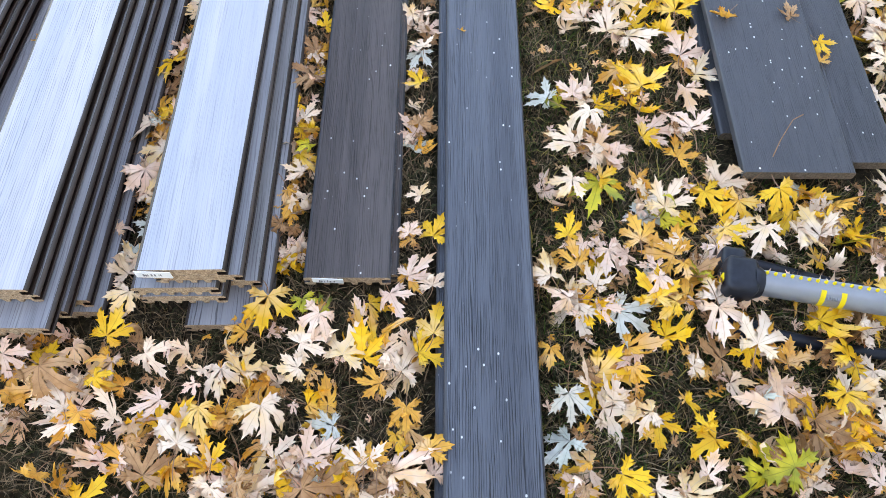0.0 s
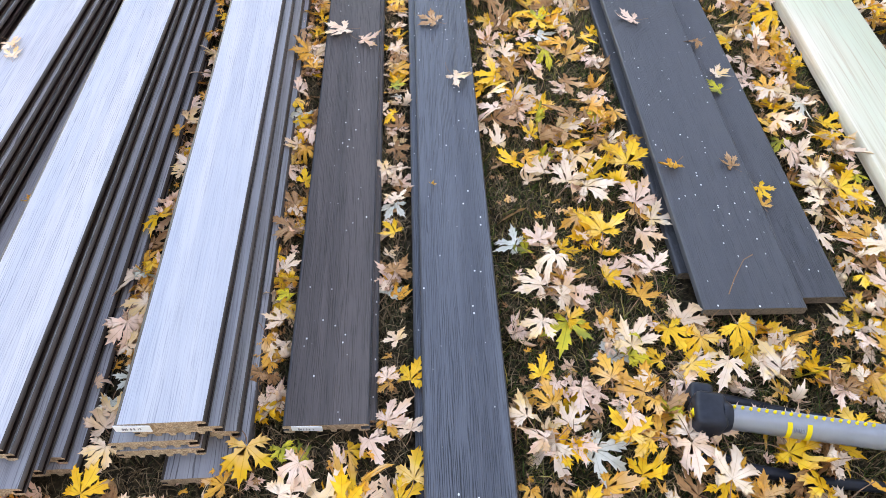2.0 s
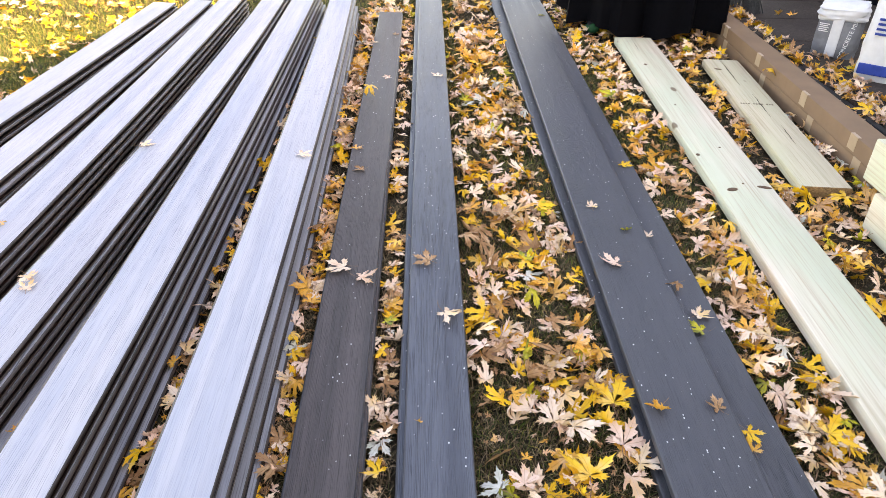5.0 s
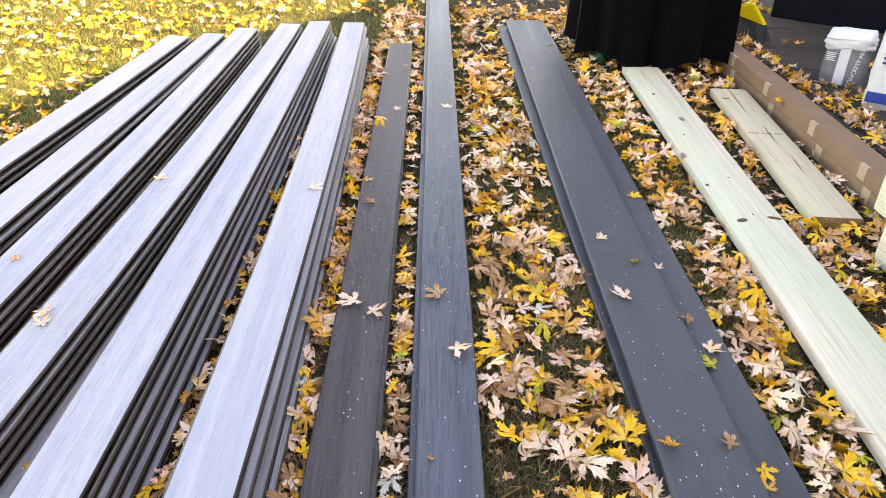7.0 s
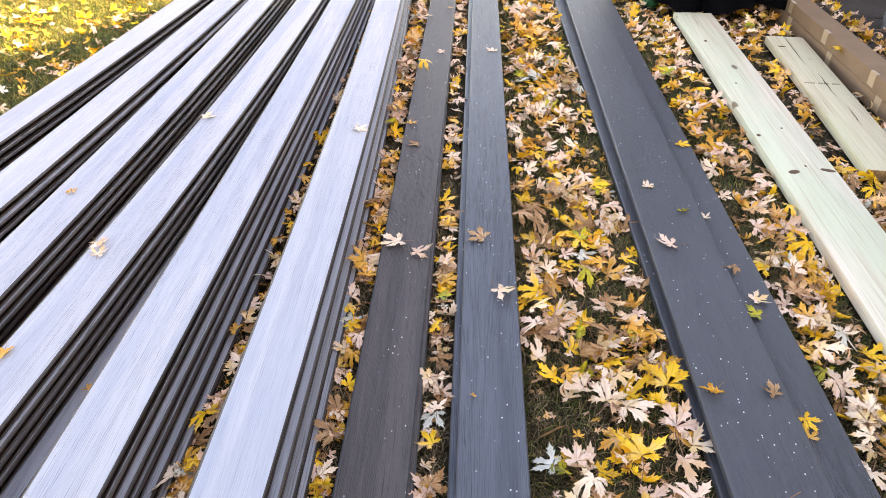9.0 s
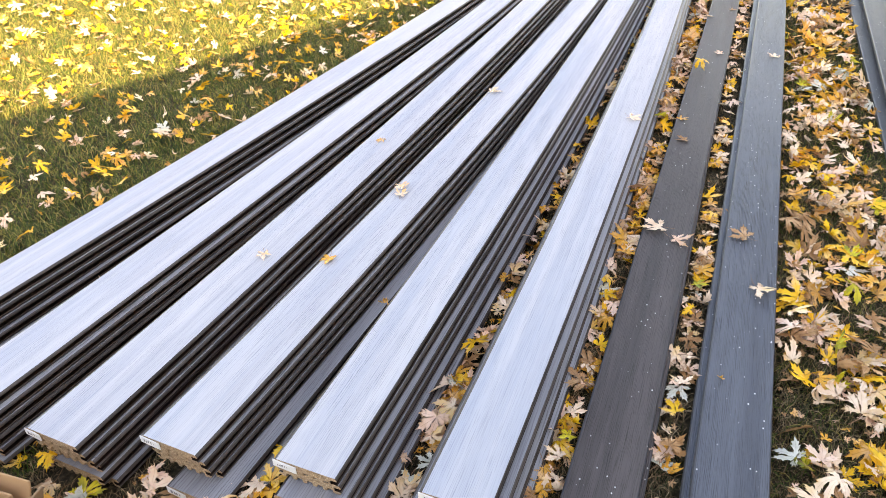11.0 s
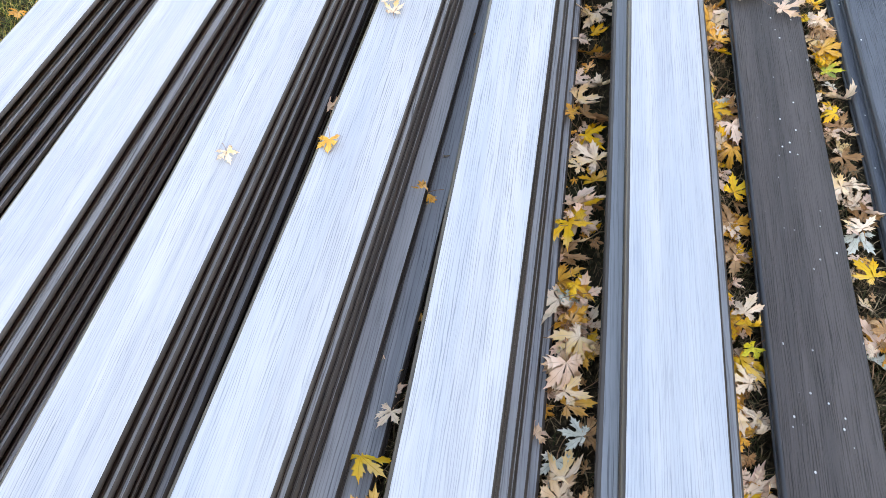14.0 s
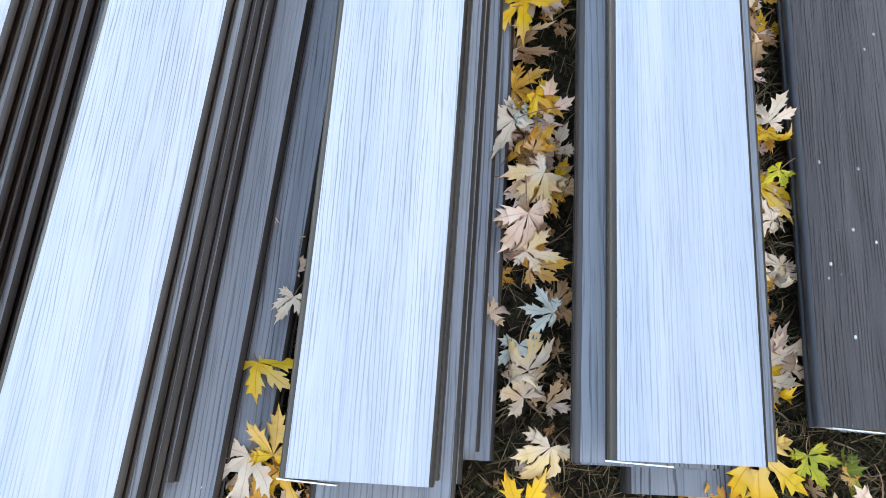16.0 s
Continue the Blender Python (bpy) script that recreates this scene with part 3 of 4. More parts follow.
# ---- fallen leaves ----
def leaf_shape(rnd, size, rows, flat=False):
    """A silver maple leaf: five toothed lobes on a broad centre, creased along their ribs, then curled about one or two axes."""
    lobes = ((90, 1.0), (90 + 48, 0.84), (90 + 104, 0.50), (90 - 104, 0.50), (90 - 48, 0.84))
    verts, faces, ids = [(0.0, 0.0)], [], []
    for ang, ln in lobes:
        a = radians(ang + rnd.uniform(-8, 8))
        ln *= rnd.uniform(0.85, 1.1)
        lean = rnd.uniform(-0.16, 0.16)
        lobe = []
        for dist, hw, slant in rows:
            r = dist * ln
            b = a + lean * dist
            d, s = (math.cos(b), math.sin(b)), (-math.sin(b), math.cos(b))
            base = len(verts)
            verts.append((d[0] * r, d[1] * r))
            if hw > 0:
                for sg in (1, -1):
                    q = hw * (0.55 + 0.45 * ln) * rnd.uniform(0.82, 1.22)
                    f = r + slant * rnd.uniform(0.6, 1.4)
                    verts.append((d[0] * f + s[0] * q * sg, d[1] * f + s[1] * q * sg))
                lobe.append((base, base + 1, base + 2))
            else:
                lobe.append((base, base, base))
        ids.append(lobe)
        for p, q in zip(lobe, lobe[1:]):
            if q[0] == q[1]:
                faces += [(p[0], q[0], p[1]), (p[0], p[2], q[0])]
            else:
                faces += [(p[0], q[0], q[1], p[1]), (p[0], p[2], q[2], q[0])]
        c, l, r0 = lobe[0]
        faces += [(0, c, l), (0, r0, c)]
    order = [3, 4, 0, 1, 2]
    for p, q in zip(order, order[1:]):
        faces.append((0, ids[p][0][1], ids[q][0][2]))
    ribs = {0} | {row[0] for lobe in ids for row in lobe}
    out = []
    crease = rnd.uniform(0.02, 0.07)
    wave, ph = rnd.uniform(0.02, 0.07), rnd.uniform(0, 6)
    # each bend: direction, line from which it starts, radians over a unit length
    bends = [(0.0 if rnd.random() < 0.45 else rnd.uniform(0, math.pi), 0.0, rnd.choice((0.3, 0.6, 0.9, 1.3, 1.8, 2.5)) * rnd.choice((1, 1, -1)))]
    bends.append((rnd.uniform(0, 2 * math.pi), rnd.uniform(0.0, 0.35), rnd.choice((0.0, 0.8, 1.5, 2.2, 3.0, 3.6)) * rnd.choice((1, 1, -1))))
    if flat:
        crease, bends = crease * 0.6, [(bends[0][0], 0.0, rnd.uniform(0.3, 1.0)), (bends[1][0], 0.22, rnd.uniform(0.6, 2.2))]

    def curl(x, y, z):
        for axis, start, k in bends:
            c, s = math.cos(axis), math.sin(axis)
            u, v = x * c + y * s - start, -x * s + y * c
            if start > 0 and u < 0 or abs(k) < 0.01:
                continue
            th = k * u
            u2, z2 = math.sin(th) / k - z * math.sin(th), (1 - math.cos(th)) / k + z * math.cos(th)
            u2 += start
            x, y, z = u2 * c - v * s, u2 * s + v * c, z2
        return x, y, z

    for i, (x, y) in enumerate(verts):
        r = math.hypot(x, y)
        z = (0.0 if i in ribs else crease) + wave * r * math.sin(3 * math.atan2(y, x) + ph) + rnd.uniform(-0.012, 0.012)
        x, y, z = curl(x, y, z)
        out.append((x * size, y * size, z * size))
    # stem
    b = len(out)
    bend, reach = rnd.uniform(-0.4, 0.4), rnd.uniform(0.35, 0.85)
    for i in range(5):
        s = i / 4
        x, y, z = curl(bend * s * s, -0.04 - reach * s, 0.02)
        w = 0.013
        out += [((x - w) * size, y * size, z * size), ((x + w) * size, y * size, z * size + 0.0004)]
    n_leaf = len(faces)
    for i in range(4):
        faces.append((b + 2 * i, b + 2 * i + 1, b + 2 * i + 3, b + 2 * i + 2))
    lo = min(v[2] for v in out)
    rib = [1.0 if i in ribs or i >= len(verts) else 0.0 for i in range(len(out))]
    return [(x, y, z - lo) for x, y, z in out], faces, n_leaf, rib


FULL_ROWS = ((0.25, 0.125, 0.02), (0.38, 0.095, 0.0), (0.50, 0.15, 0.03), (0.58, 0.215, 0.09), (0.64, 0.115, 0.0), (0.76, 0.155, 0.08), (0.82, 0.075, 0.0), (0.96, 0.028, 0.0), (1.10, 0.0, 0.0))
FAR_ROWS = ((0.27, 0.12, 0.02), (0.54, 0.20, 0.06), (0.68, 0.11, 0.0), (1.05, 0.0, 0.0))
rl = random.Random(21)
SHAPES = [leaf_shape(rl, 1.0, FULL_ROWS, i >= 34) for i in range(42)]
FAR_SHAPES = [leaf_shape(rl, 1.0, FAR_ROWS) for _ in range(10)]
LEAF_MESHES = {}


def leaf_mesh(shape, kind):
    """The blade and the stem of a leaf as two meshes."""
    if (shape, kind) not in LEAF_MESHES:
        vs, fs, n, rib = SHAPES[shape]
        pair = []
        for faces, mat in ((fs[:n], LEAF_MATS[kind]), (fs[n:], STEM)):
            used = sorted({i for f in faces for i in f})
            at = {v: i for i, v in enumerate(used)}
            me = bpy.data.meshes.new("fallen_leaf")
            me.from_pydata([tuple(c * 0.045 for c in vs[v]) for v in used], [], [tuple(at[i] for i in f) for f in faces])
            me.materials.append(mat)
            me.attributes.new("rib", "FLOAT", "POINT").data.foreach_set("value", [rib[v] for v in used])
            me.shade_smooth()
            pair.append(me)
        LEAF_MESHES[shape, kind] = pair
    return LEAF_MESHES[shape, kind]


def leaf(x, y, z, kind, size, turn, where, tilt=(0, 0), shape=None):
    sh = rl.randrange(34) if shape is None else shape
    blade, stem = leaf_mesh(sh, kind)
    ob = new("fallen_leaf", blade)
    ob.matrix_basis = pose(x, y, z, tilt[0], tilt[1], turn) @ Matrix.Scale(size * 1.08 / 0.045, 4)
    tagged(ob, "fallen %s maple leaf lying on %s" % (LEAF_WORDS[kind], where), "leaf", "fallen leaves")
    part("stem", stem, None, ob)


ON_DARK = [
    (0.032, 1.601, 0.050, 4, 0.058, 65), (0.070, 1.372, 0.050, 0, 0.054, 232), (0.081, 3.063, 0.050, 0, 0.045, 353), (0.012, 1.030, 0.050, 3, 0.015, 151), (-0.189, 1.579, 0.043, 0, 0.064, 105),
    (-0.142, 1.528, 0.043, 1, 0.051, 271), (-0.134, 3.059, 0.043, 1, 0.038, 95), (-0.203, 2.851, 0.043, 2, 0.058, 199), (-0.220, 2.317, 0.043, 3, 0.032, 311), (-0.183, 2.154, 0.043, 4, 0.038, 101),
    (-0.133, 3.714, 0.043, 4, 0.032, 292), (-0.218, 3.547, 0.043, 0, 0.038, 37),
]
ON_FASCIA = [
    (0.523, 1.892, 0.056, 0, 0.038, 352), (0.594, 1.759, 0.056, 6, 0.033, 190), (0.658, 1.752, 0.038, 0, 0.033, 6), (0.527, 1.588, 0.056, 1, 0.054, 88), (0.696, 2.225, 0.038, 2, 0.045, 233),
    (0.667, 1.504, 0.038, 4, 0.041, 110), (0.681, 1.385, 0.038, 0, 0.045, 284), (0.672, 1.328, 0.038, 6, 0.046, 69), (0.495, 1.061, 0.056, 3, 0.044, 134), (0.614, 1.059, 0.056, 4, 0.038, 16),
    (0.662, 1.014, 0.038, 2, 0.041, 207), (0.653, 0.965, 0.038, 3, 0.036, 354), (0.698, 4.162, 0.038, 6, 0.038, 106), (1.522, 3.038, 0.060, 2, 0.077, 279),
]
ON_PALE = [
    (-0.859, 2.099, 0.143, 0, 0.044, 286), (-0.884, 1.388, 0.143, 1, 0.044, 225), (-0.861, 1.334, 0.143, 0, 0.036, 0), (-0.363, 2.049, 0.143, 0, 0.044, 250), (-0.901, 1.013, 0.143, 3, 0.038, 190),
    (-1.058, 0.971, 0.143, 0, 0.033, 211), (-1.056, 1.621, 0.143, 3, 0.026, 172), (-1.584, 0.515, 0.143, 0, 0.045, 299),
]
GROUND_PALE = [
    (-0.323, 0.321, 0.020, 3, 0.059, 177), (-0.307, 0.378, 0.020, 0, 0.049, 344), (-0.383, 0.267, 0.020, 0, 0.057, 1), (-0.413, 0.341, 0.020, 1, 0.043, 118), (-0.271, 0.317, 0.020, 0, 0.062, 207),
    (-0.059, 0.680, 0.020, 0, 0.033, 41), (0.211, 0.489, 0.020, 1, 0.049, 184), (0.211, 0.342, 0.020, 0, 0.046, 341), (0.335, 0.396, 0.020, 0, 0.043, 263),
]
GROUND_MIXED = [
    (0.382, 0.480, 0.020, 1, 0.057, 185), (0.418, 0.331, 0.020, 5, 0.043, 42), (0.145, 0.354, 0.020, 5, 0.046, 189), (0.504, 0.315, 0.020, 0, 0.049, 208), (0.593, 0.440, 0.020, 0, 0.059, 55),
    (0.382, 0.371, 0.020, 0, 0.046, 226), (-0.258, 0.831, 0.020, 0, 0.033, 338),
]
GROUND_YELLOW = [
    (0.516, 0.686, 0.020, 2, 0.059, 204), (0.325, 0.489, 0.020, 2, 0.046, 80), (0.443, 0.255, 0.020, 6, 0.065, 62), (0.245, 0.422, 0.020, 3, 0.049, 269), (-0.064, 0.928, 0.020, 2, 0.035, 41),
    (-0.286, 0.502, 0.020, 2, 0.065, 182),
]
GROUND_OCHRE = [
    (-0.309, 0.447, 0.020, 3, 0.041, 80), (-0.506, 0.437, 0.020, 2, 0.049, 337), (-0.592, 0.385, 0.020, 2, 0.049, 354), (-0.501, 0.377, 0.020, 2, 0.035, 241), (-0.355, 0.325, 0.020, 2, 0.041, 188),
    (0.538, 0.355, 0.020, 2, 0.051, 152), (0.525, 0.462, 0.020, 2, 0.065, 239), (-0.116, 0.260, 0.020, 3, 0.035, 316), (0.391, 0.440, 0.020, 3, 0.043, 358), (0.130, 0.422, 0.020, 3, 0.035, 180),
]
IN_GAPS = [
    (-0.500, 0.857, 0.020, 2, 0.036, 225), (-0.499, 0.566, 0.030, 0, 0.050, 352), (-0.484, 0.491, 0.030, 0, 0.045, 154), (-0.504, 0.685, 0.020, 0, 0.036, 261), (-0.477, 0.622, 0.015, 5, 0.034, 83),
    (-0.488, 0.753, 0.020, 3, 0.030, 205), (-0.501, 0.794, 0.020, 3, 0.034, 322), (-0.737, 0.475, 0.040, 2, 0.045, 359), (-0.736, 0.625, 0.050, 0, 0.030, 166), (-0.259, 0.730, 0.030, 0, 0.036, 78),
    (-0.258, 0.827, 0.020, 2, 0.034, 200), (-0.249, 0.783, 0.020, 6, 0.030, 134),
]
BY_ENDS = [
    (-0.781, 0.388, 0.030, 0, 0.060, 215), (-0.822, 0.347, 0.030, 0, 0.050, 297), (-0.725, 0.462, 0.050, 2, 0.050, 209), (-0.971, 0.294, 0.020, 0, 0.050, 61), (-1.036, 0.327, 0.020, 5, 0.050, 168),
    (-1.166, 0.368, 0.020, 2, 0.040, 235), (-0.622, 0.460, 0.020, 1, 0.050, 127), (-0.503, 0.539, 0.030, 0, 0.050, 39),
]

for rows, where in ((ON_DARK, "a dark deck board"), (ON_FASCIA, "a slate fascia board"), (ON_PALE, "a pale deck board")):
    for x, y, z, kind, size, turn in rows:
        leaf(x, y, z + 0.0008, kind, size * 0.88, turn, where, (0, 0), 34 + rl.randrange(8) if rl.random() < 0.6 else None)
for rows in (GROUND_PALE, GROUND_MIXED, GROUND_YELLOW, GROUND_OCHRE, IN_GAPS, BY_ENDS):
    for x, y, z, kind, size, turn in rows:
        leaf(x, y, 0.012 + rl.uniform(0.008, 0.024), kind, size, turn, "the grass", (rl.uniform(-20, 20), rl.uniform(-20, 20)))

# leaves told apart on the bare patches beside the slate board
DRIFT_A = [
    (-0.160, 0.404, 0, 0.059, -20), (-0.228, 0.386, 0, 0.040, 100), (-0.202, 0.461, 1, 0.052, 160), (-0.058, 0.412, 2, 0.048, -60), (-0.034, 0.439, 2, 0.051, 0), (-0.103, 0.412, 0, 0.035, -30),
    (-0.113, 0.366, 3, 0.037, 90), (-0.072, 0.333, 3, 0.042, 180), (-0.087, 0.298, 2, 0.033, 190), (-0.183, 0.341, 3, 0.040, 0), (-0.173, 0.309, 5, 0.039, 100), (-0.182, 0.238, 1, 0.044, 0),
    (-0.207, 0.264, 1, 0.049, -60), (-0.127, 0.253, 0, 0.041, 10), (-0.112, 0.256, 2, 0.026, -20), (-0.137, 0.234, 3, 0.038, 90), (-0.040, 0.272, 3, 0.043, -30), (-0.031, 0.242, 1, 0.038, -20),
]
DRIFT_B = [
    (-0.080, 0.605, 1, 0.037, 20), (-0.037, 0.600, 2, 0.049, -20), (-0.039, 0.521, 0, 0.042, 10), (-0.103, 0.512, 1, 0.047, 200), (-0.144, 0.474, 1, 0.030, 10), (-0.235, 0.502, 6, 0.036, 200),
    (-0.196, 0.488, 6, 0.036, 90), (0.239, 1.083, 0, 0.063, 100), (0.205, 1.054, 0, 0.047, 30), (0.279, 1.046, 0, 0.062, -10), (0.318, 1.025, 0, 0.065, -100), (0.414, 1.098, 2, 0.073, -20),
    (0.396, 1.054, 2, 0.064, 150), (0.323, 0.902, 2, 0.065, 0), (0.400, 0.975, 3, 0.047, -90), (0.406, 0.915, 1, 0.053, 180), (0.431, 0.948, 0, 0.054, -80), (0.202, 0.895, 1, 0.044, 0),
]
DRIFT_C = [
    (0.161, 0.882, 5, 0.043, 60), (0.322, 0.819, 1, 0.063, -90), (0.226, 0.825, 0, 0.058, 150), (0.193, 0.789, 0, 0.051, 60), (0.230, 0.771, 1, 0.054, -80), (0.256, 0.742, 1, 0.038, -20),
    (0.393, 0.807, 1, 0.057, 10), (0.367, 0.760, 3, 0.052, -40), (0.296, 0.725, 3, 0.047, 180), (0.182, 0.702, 0, 0.049, 150), (0.229, 0.708, 6, 0.058, 170), (0.402, 0.692, 2, 0.054, 200),
    (0.377, 0.708, 1, 0.035, 120), (0.428, 0.708, 0, 0.061, -40), (0.327, 0.648, 0, 0.055, -30), (0.296, 0.659, 1, 0.030, 90), (0.374, 0.632, 2, 0.040, 60), (0.397, 0.612, 0, 0.040, 210),
]
DRIFT_D = [
    (0.349, 0.591, 0, 0.033, 80), (0.369, 0.551, 6, 0.039, 170), (0.283, 0.591, 3, 0.050, 0), (0.264, 0.581, 1, 0.038, 100), (0.304, 0.551, 1, 0.032, 90), (0.195, 0.596, 1, 0.041, 150),
    (0.138, 0.531, 0, 0.048, 20), (0.206, 0.527, 0, 0.048, -30), (0.160, 0.494, 1, 0.044, 80), (0.297, 0.499, 2, 0.051, -20), (0.338, 0.494, 3, 0.040, 0), (0.380, 0.494, 0, 0.053, -30),
    (0.232, 0.489, 2, 0.034, 80),
]


def in_drift(x, y):
    """The two patches whose leaves are set out one by one."""
    return -0.27 < x < -0.03 and 0.26 < y < 0.53 or 0.115 < x < 0.44 and 0.52 < y < 1.12


for rows in (DRIFT_A, DRIFT_B, DRIFT_C, DRIFT_D):
    for x, y, kind, size, turn in rows:
        leaf(x, y, 0.012 + rl.uniform(0.006, 0.020), kind, size, turn, "the grass", (rl.uniform(-12, 12), rl.uniform(-12, 12)))

# where planks and boxes stand: near end, far end, half width
PLANKS = [((n[0] + 0.008, n[1]), (f[0] + 0.008, f[1]), 0.075) for n, f, _, _ in STACKS]
PLANKS += [((-0.165, 0.53), (-0.168, 4.17), 0.068), ((0.033, -0.36), (0.042, 5.74), 0.077), ((0.595, 0.73), (0.605, 4.75), 0.145),
           ((1.005, 0.69), (1.110, 3.735), 0.098), ((1.328, 2.058), (1.447, 3.38), 0.085), ((1.565, 2.0), (1.668, 5.0), 0.062), ((1.425, 0.7), (1.425, 1.90), 0.075), ((-1.18, -0.07), (-1.18, 0.25), 0.21)]


def covered(x, y, grow=0.0):
    for n, f, hw in PLANKS:
        dx, dy = f[0] - n[0], f[1] - n[1]
        ln = math.hypot(dx, dy)
        u = ((x - n[0]) * dx + (y - n[1]) * dy) / ln
        if -grow < u < ln + grow and abs((x - n[0]) * dy - (y - n[1]) * dx) / ln < hw + grow:
            return True
    return False


def sunlit(x, y):
    return (y - 2.62) * 0.67 - (x + 2.05) * 0.74 > 0


def pick_kind(r, weights):
    t = r.random() * sum(weights)
    for i, w in enumerate(weights):
        t -= w
        if t <= 0:
            return i
    return 0


def spots():
    """Where the loose leaves lie: x, y, kind, size, far or not."""
    r = random.Random(8)
    mixed = (25, 18, 24, 20, 11, 2, 2)
    tan = (26, 26, 12, 20, 14, 1, 1)
    lawn = (16, 12, 38, 24, 6, 2, 2)
    zones = ((-0.30, 1.0, -0.2, 1.6, 740, mixed, 0), (-0.30, 1.9, 1.6, 3.2, 620, mixed, 0), (-0.30, 1.9, 3.2, 5.2, 560, mixed, 1), (1.0, 1.9, 0.2, 1.6, 600, tan, 0),
             (-0.30, 0.0, 0.2, 4.3, 640, mixed, 0), (-1.8, -0.30, -0.5, 0.46, 600, mixed, 0), (-0.55, -0.30, 0.46, 4.2, 640, tan, 0), (-1.05, -0.55, 0.46, 1.9, 200, mixed, 0),
             (-4.4, -1.25, 0.1, 3.0, 250, lawn, 0), (-4.4, -1.0, 3.0, 5.0, 330, lawn, 1), (-6.5, 2.5, 5.0, 9.0, 230, lawn, 1), (-8.0, -4.4, 1.0, 9.0, 180, lawn, 1),
             (1.80, 2.04, 2.0, 3.5, 300, tan, 0), (2.1, 3.2, 2.4, 5.2, 14, tan, 1))
    for x0, x1, y0, y1, per, wts, far in zones:
        for _ in range(int((x1 - x0) * (y1 - y0) * per * (1.0 if wts is lawn else 1.3))):
            x, y = r.uniform(x0, x1), r.uniform(y0, y1)
            if in_drift(x, y) and r.random() > 0.30:
                continue
            # drifts and bare patches
            if noise.noise((x * 3.6, y * 3.6, 3.0)) < -0.70 + 0.2 * r.random() or covered(x, y, 0.012) or r.random() > (0.95 if x < 0.1 and wts is not lawn else 0.78) + 0.9 * noise.noise((x * 5.5, y * 5.5, 8.0)):
                continue
            yield x, y, pick_kind(r, wts), r.choice((0.028, 0.037, 0.044, 0.049, 0.056)) * r.uniform(0.85, 1.15) * (0.85 if wts is lawn else 1.08), far
    # withered scraps between the leaves
    for x0, x1, y0, y1, per in ((-0.30, 1.0, 0.1, 2.2, 520), (-1.7, -0.30, -0.2, 0.46, 560), (1.0, 1.8, 0.8, 3.0, 480), (-0.58, -0.25, 0.46, 2.0, 500)):
        for _ in range(int((x1 - x0) * (y1 - y0) * per)):
            x, y = r.uniform(x0, x1), r.uniform(y0, y1)
            if not covered(x, y, 0.008):
                yield x, y, r.choice((4, 4, 3, 1)), r.uniform(0.011, 0.021), 2


def wts_brown(x, y):
    """Whether a small leaf has withered."""
    return noise.noise((x * 40.0, y * 40.0, 1.0)) > -0.1


def scatter_leaves():
    r = random.Random(9)
    vs, fs, mi, ribs, base = [], [], [], [], 0
    singles = 0
    for x, y, kind, size, far in spots():
        near = far < 2 and -0.42 < x < 0.95 and 0.1 < y < 1.25
        lift = 0.034 if x > 1.80 else 0.004
        z = lift + r.uniform(0, 0.026)
        tilt = (r.gauss(0, 24), r.gauss(0, 24))
        turn = r.uniform(0, 360)
        if covered(x, y, 0.036):
            # small flat ones beside the boards
            size, tilt, z = size * 0.82, (tilt[0] * 0.4, tilt[1] * 0.4), lift
        if near and singles < 205:
            leaf(x, y, z, kind, size, turn, "the grass", tilt, r.randrange(34))
            singles += 1
            continue
        if not far and size < 0.034 and wts_brown(x, y):
            kind, size = (4, 3, 1)[int(x * 9137) % 3], size * 0.8
        pts, faces, n, rib = FAR_SHAPES[r.randrange(10)] if far == 1 else SHAPES[r.randrange(36)]
        m = pose(x, y, z, tilt[0], tilt[1], turn) @ Matrix.Scale(size, 4)
        a = np.array(m.to_3x3())
        p = np.array(pts) @ a.T + np.array(m.translation)
        vs.append(p)
        ribs += rib
        fs += [tuple(i + base for i in f) for f in faces]
        mi += [kind if i < n else len(LEAF_MATS) for i in range(len(faces))]
        base += len(pts)
    me = bpy.data.meshes.new("leaf_litter")
    me.from_pydata(np.concatenate(vs).tolist(), [], fs)
    for x in LEAF_MATS + [STEM]:
        me.materials.append(x)
    me.polygons.foreach_set("material_index", mi)
    me.attributes.new("rib", "FLOAT", "POINT").data.foreach_set("value", ribs)
    me.shade_smooth()
    tagged(new("leaf_litter", me), "fallen yellow, cream and brown maple leaves covering the lawn", "leaves", "", "stuff")


scatter_leaves()


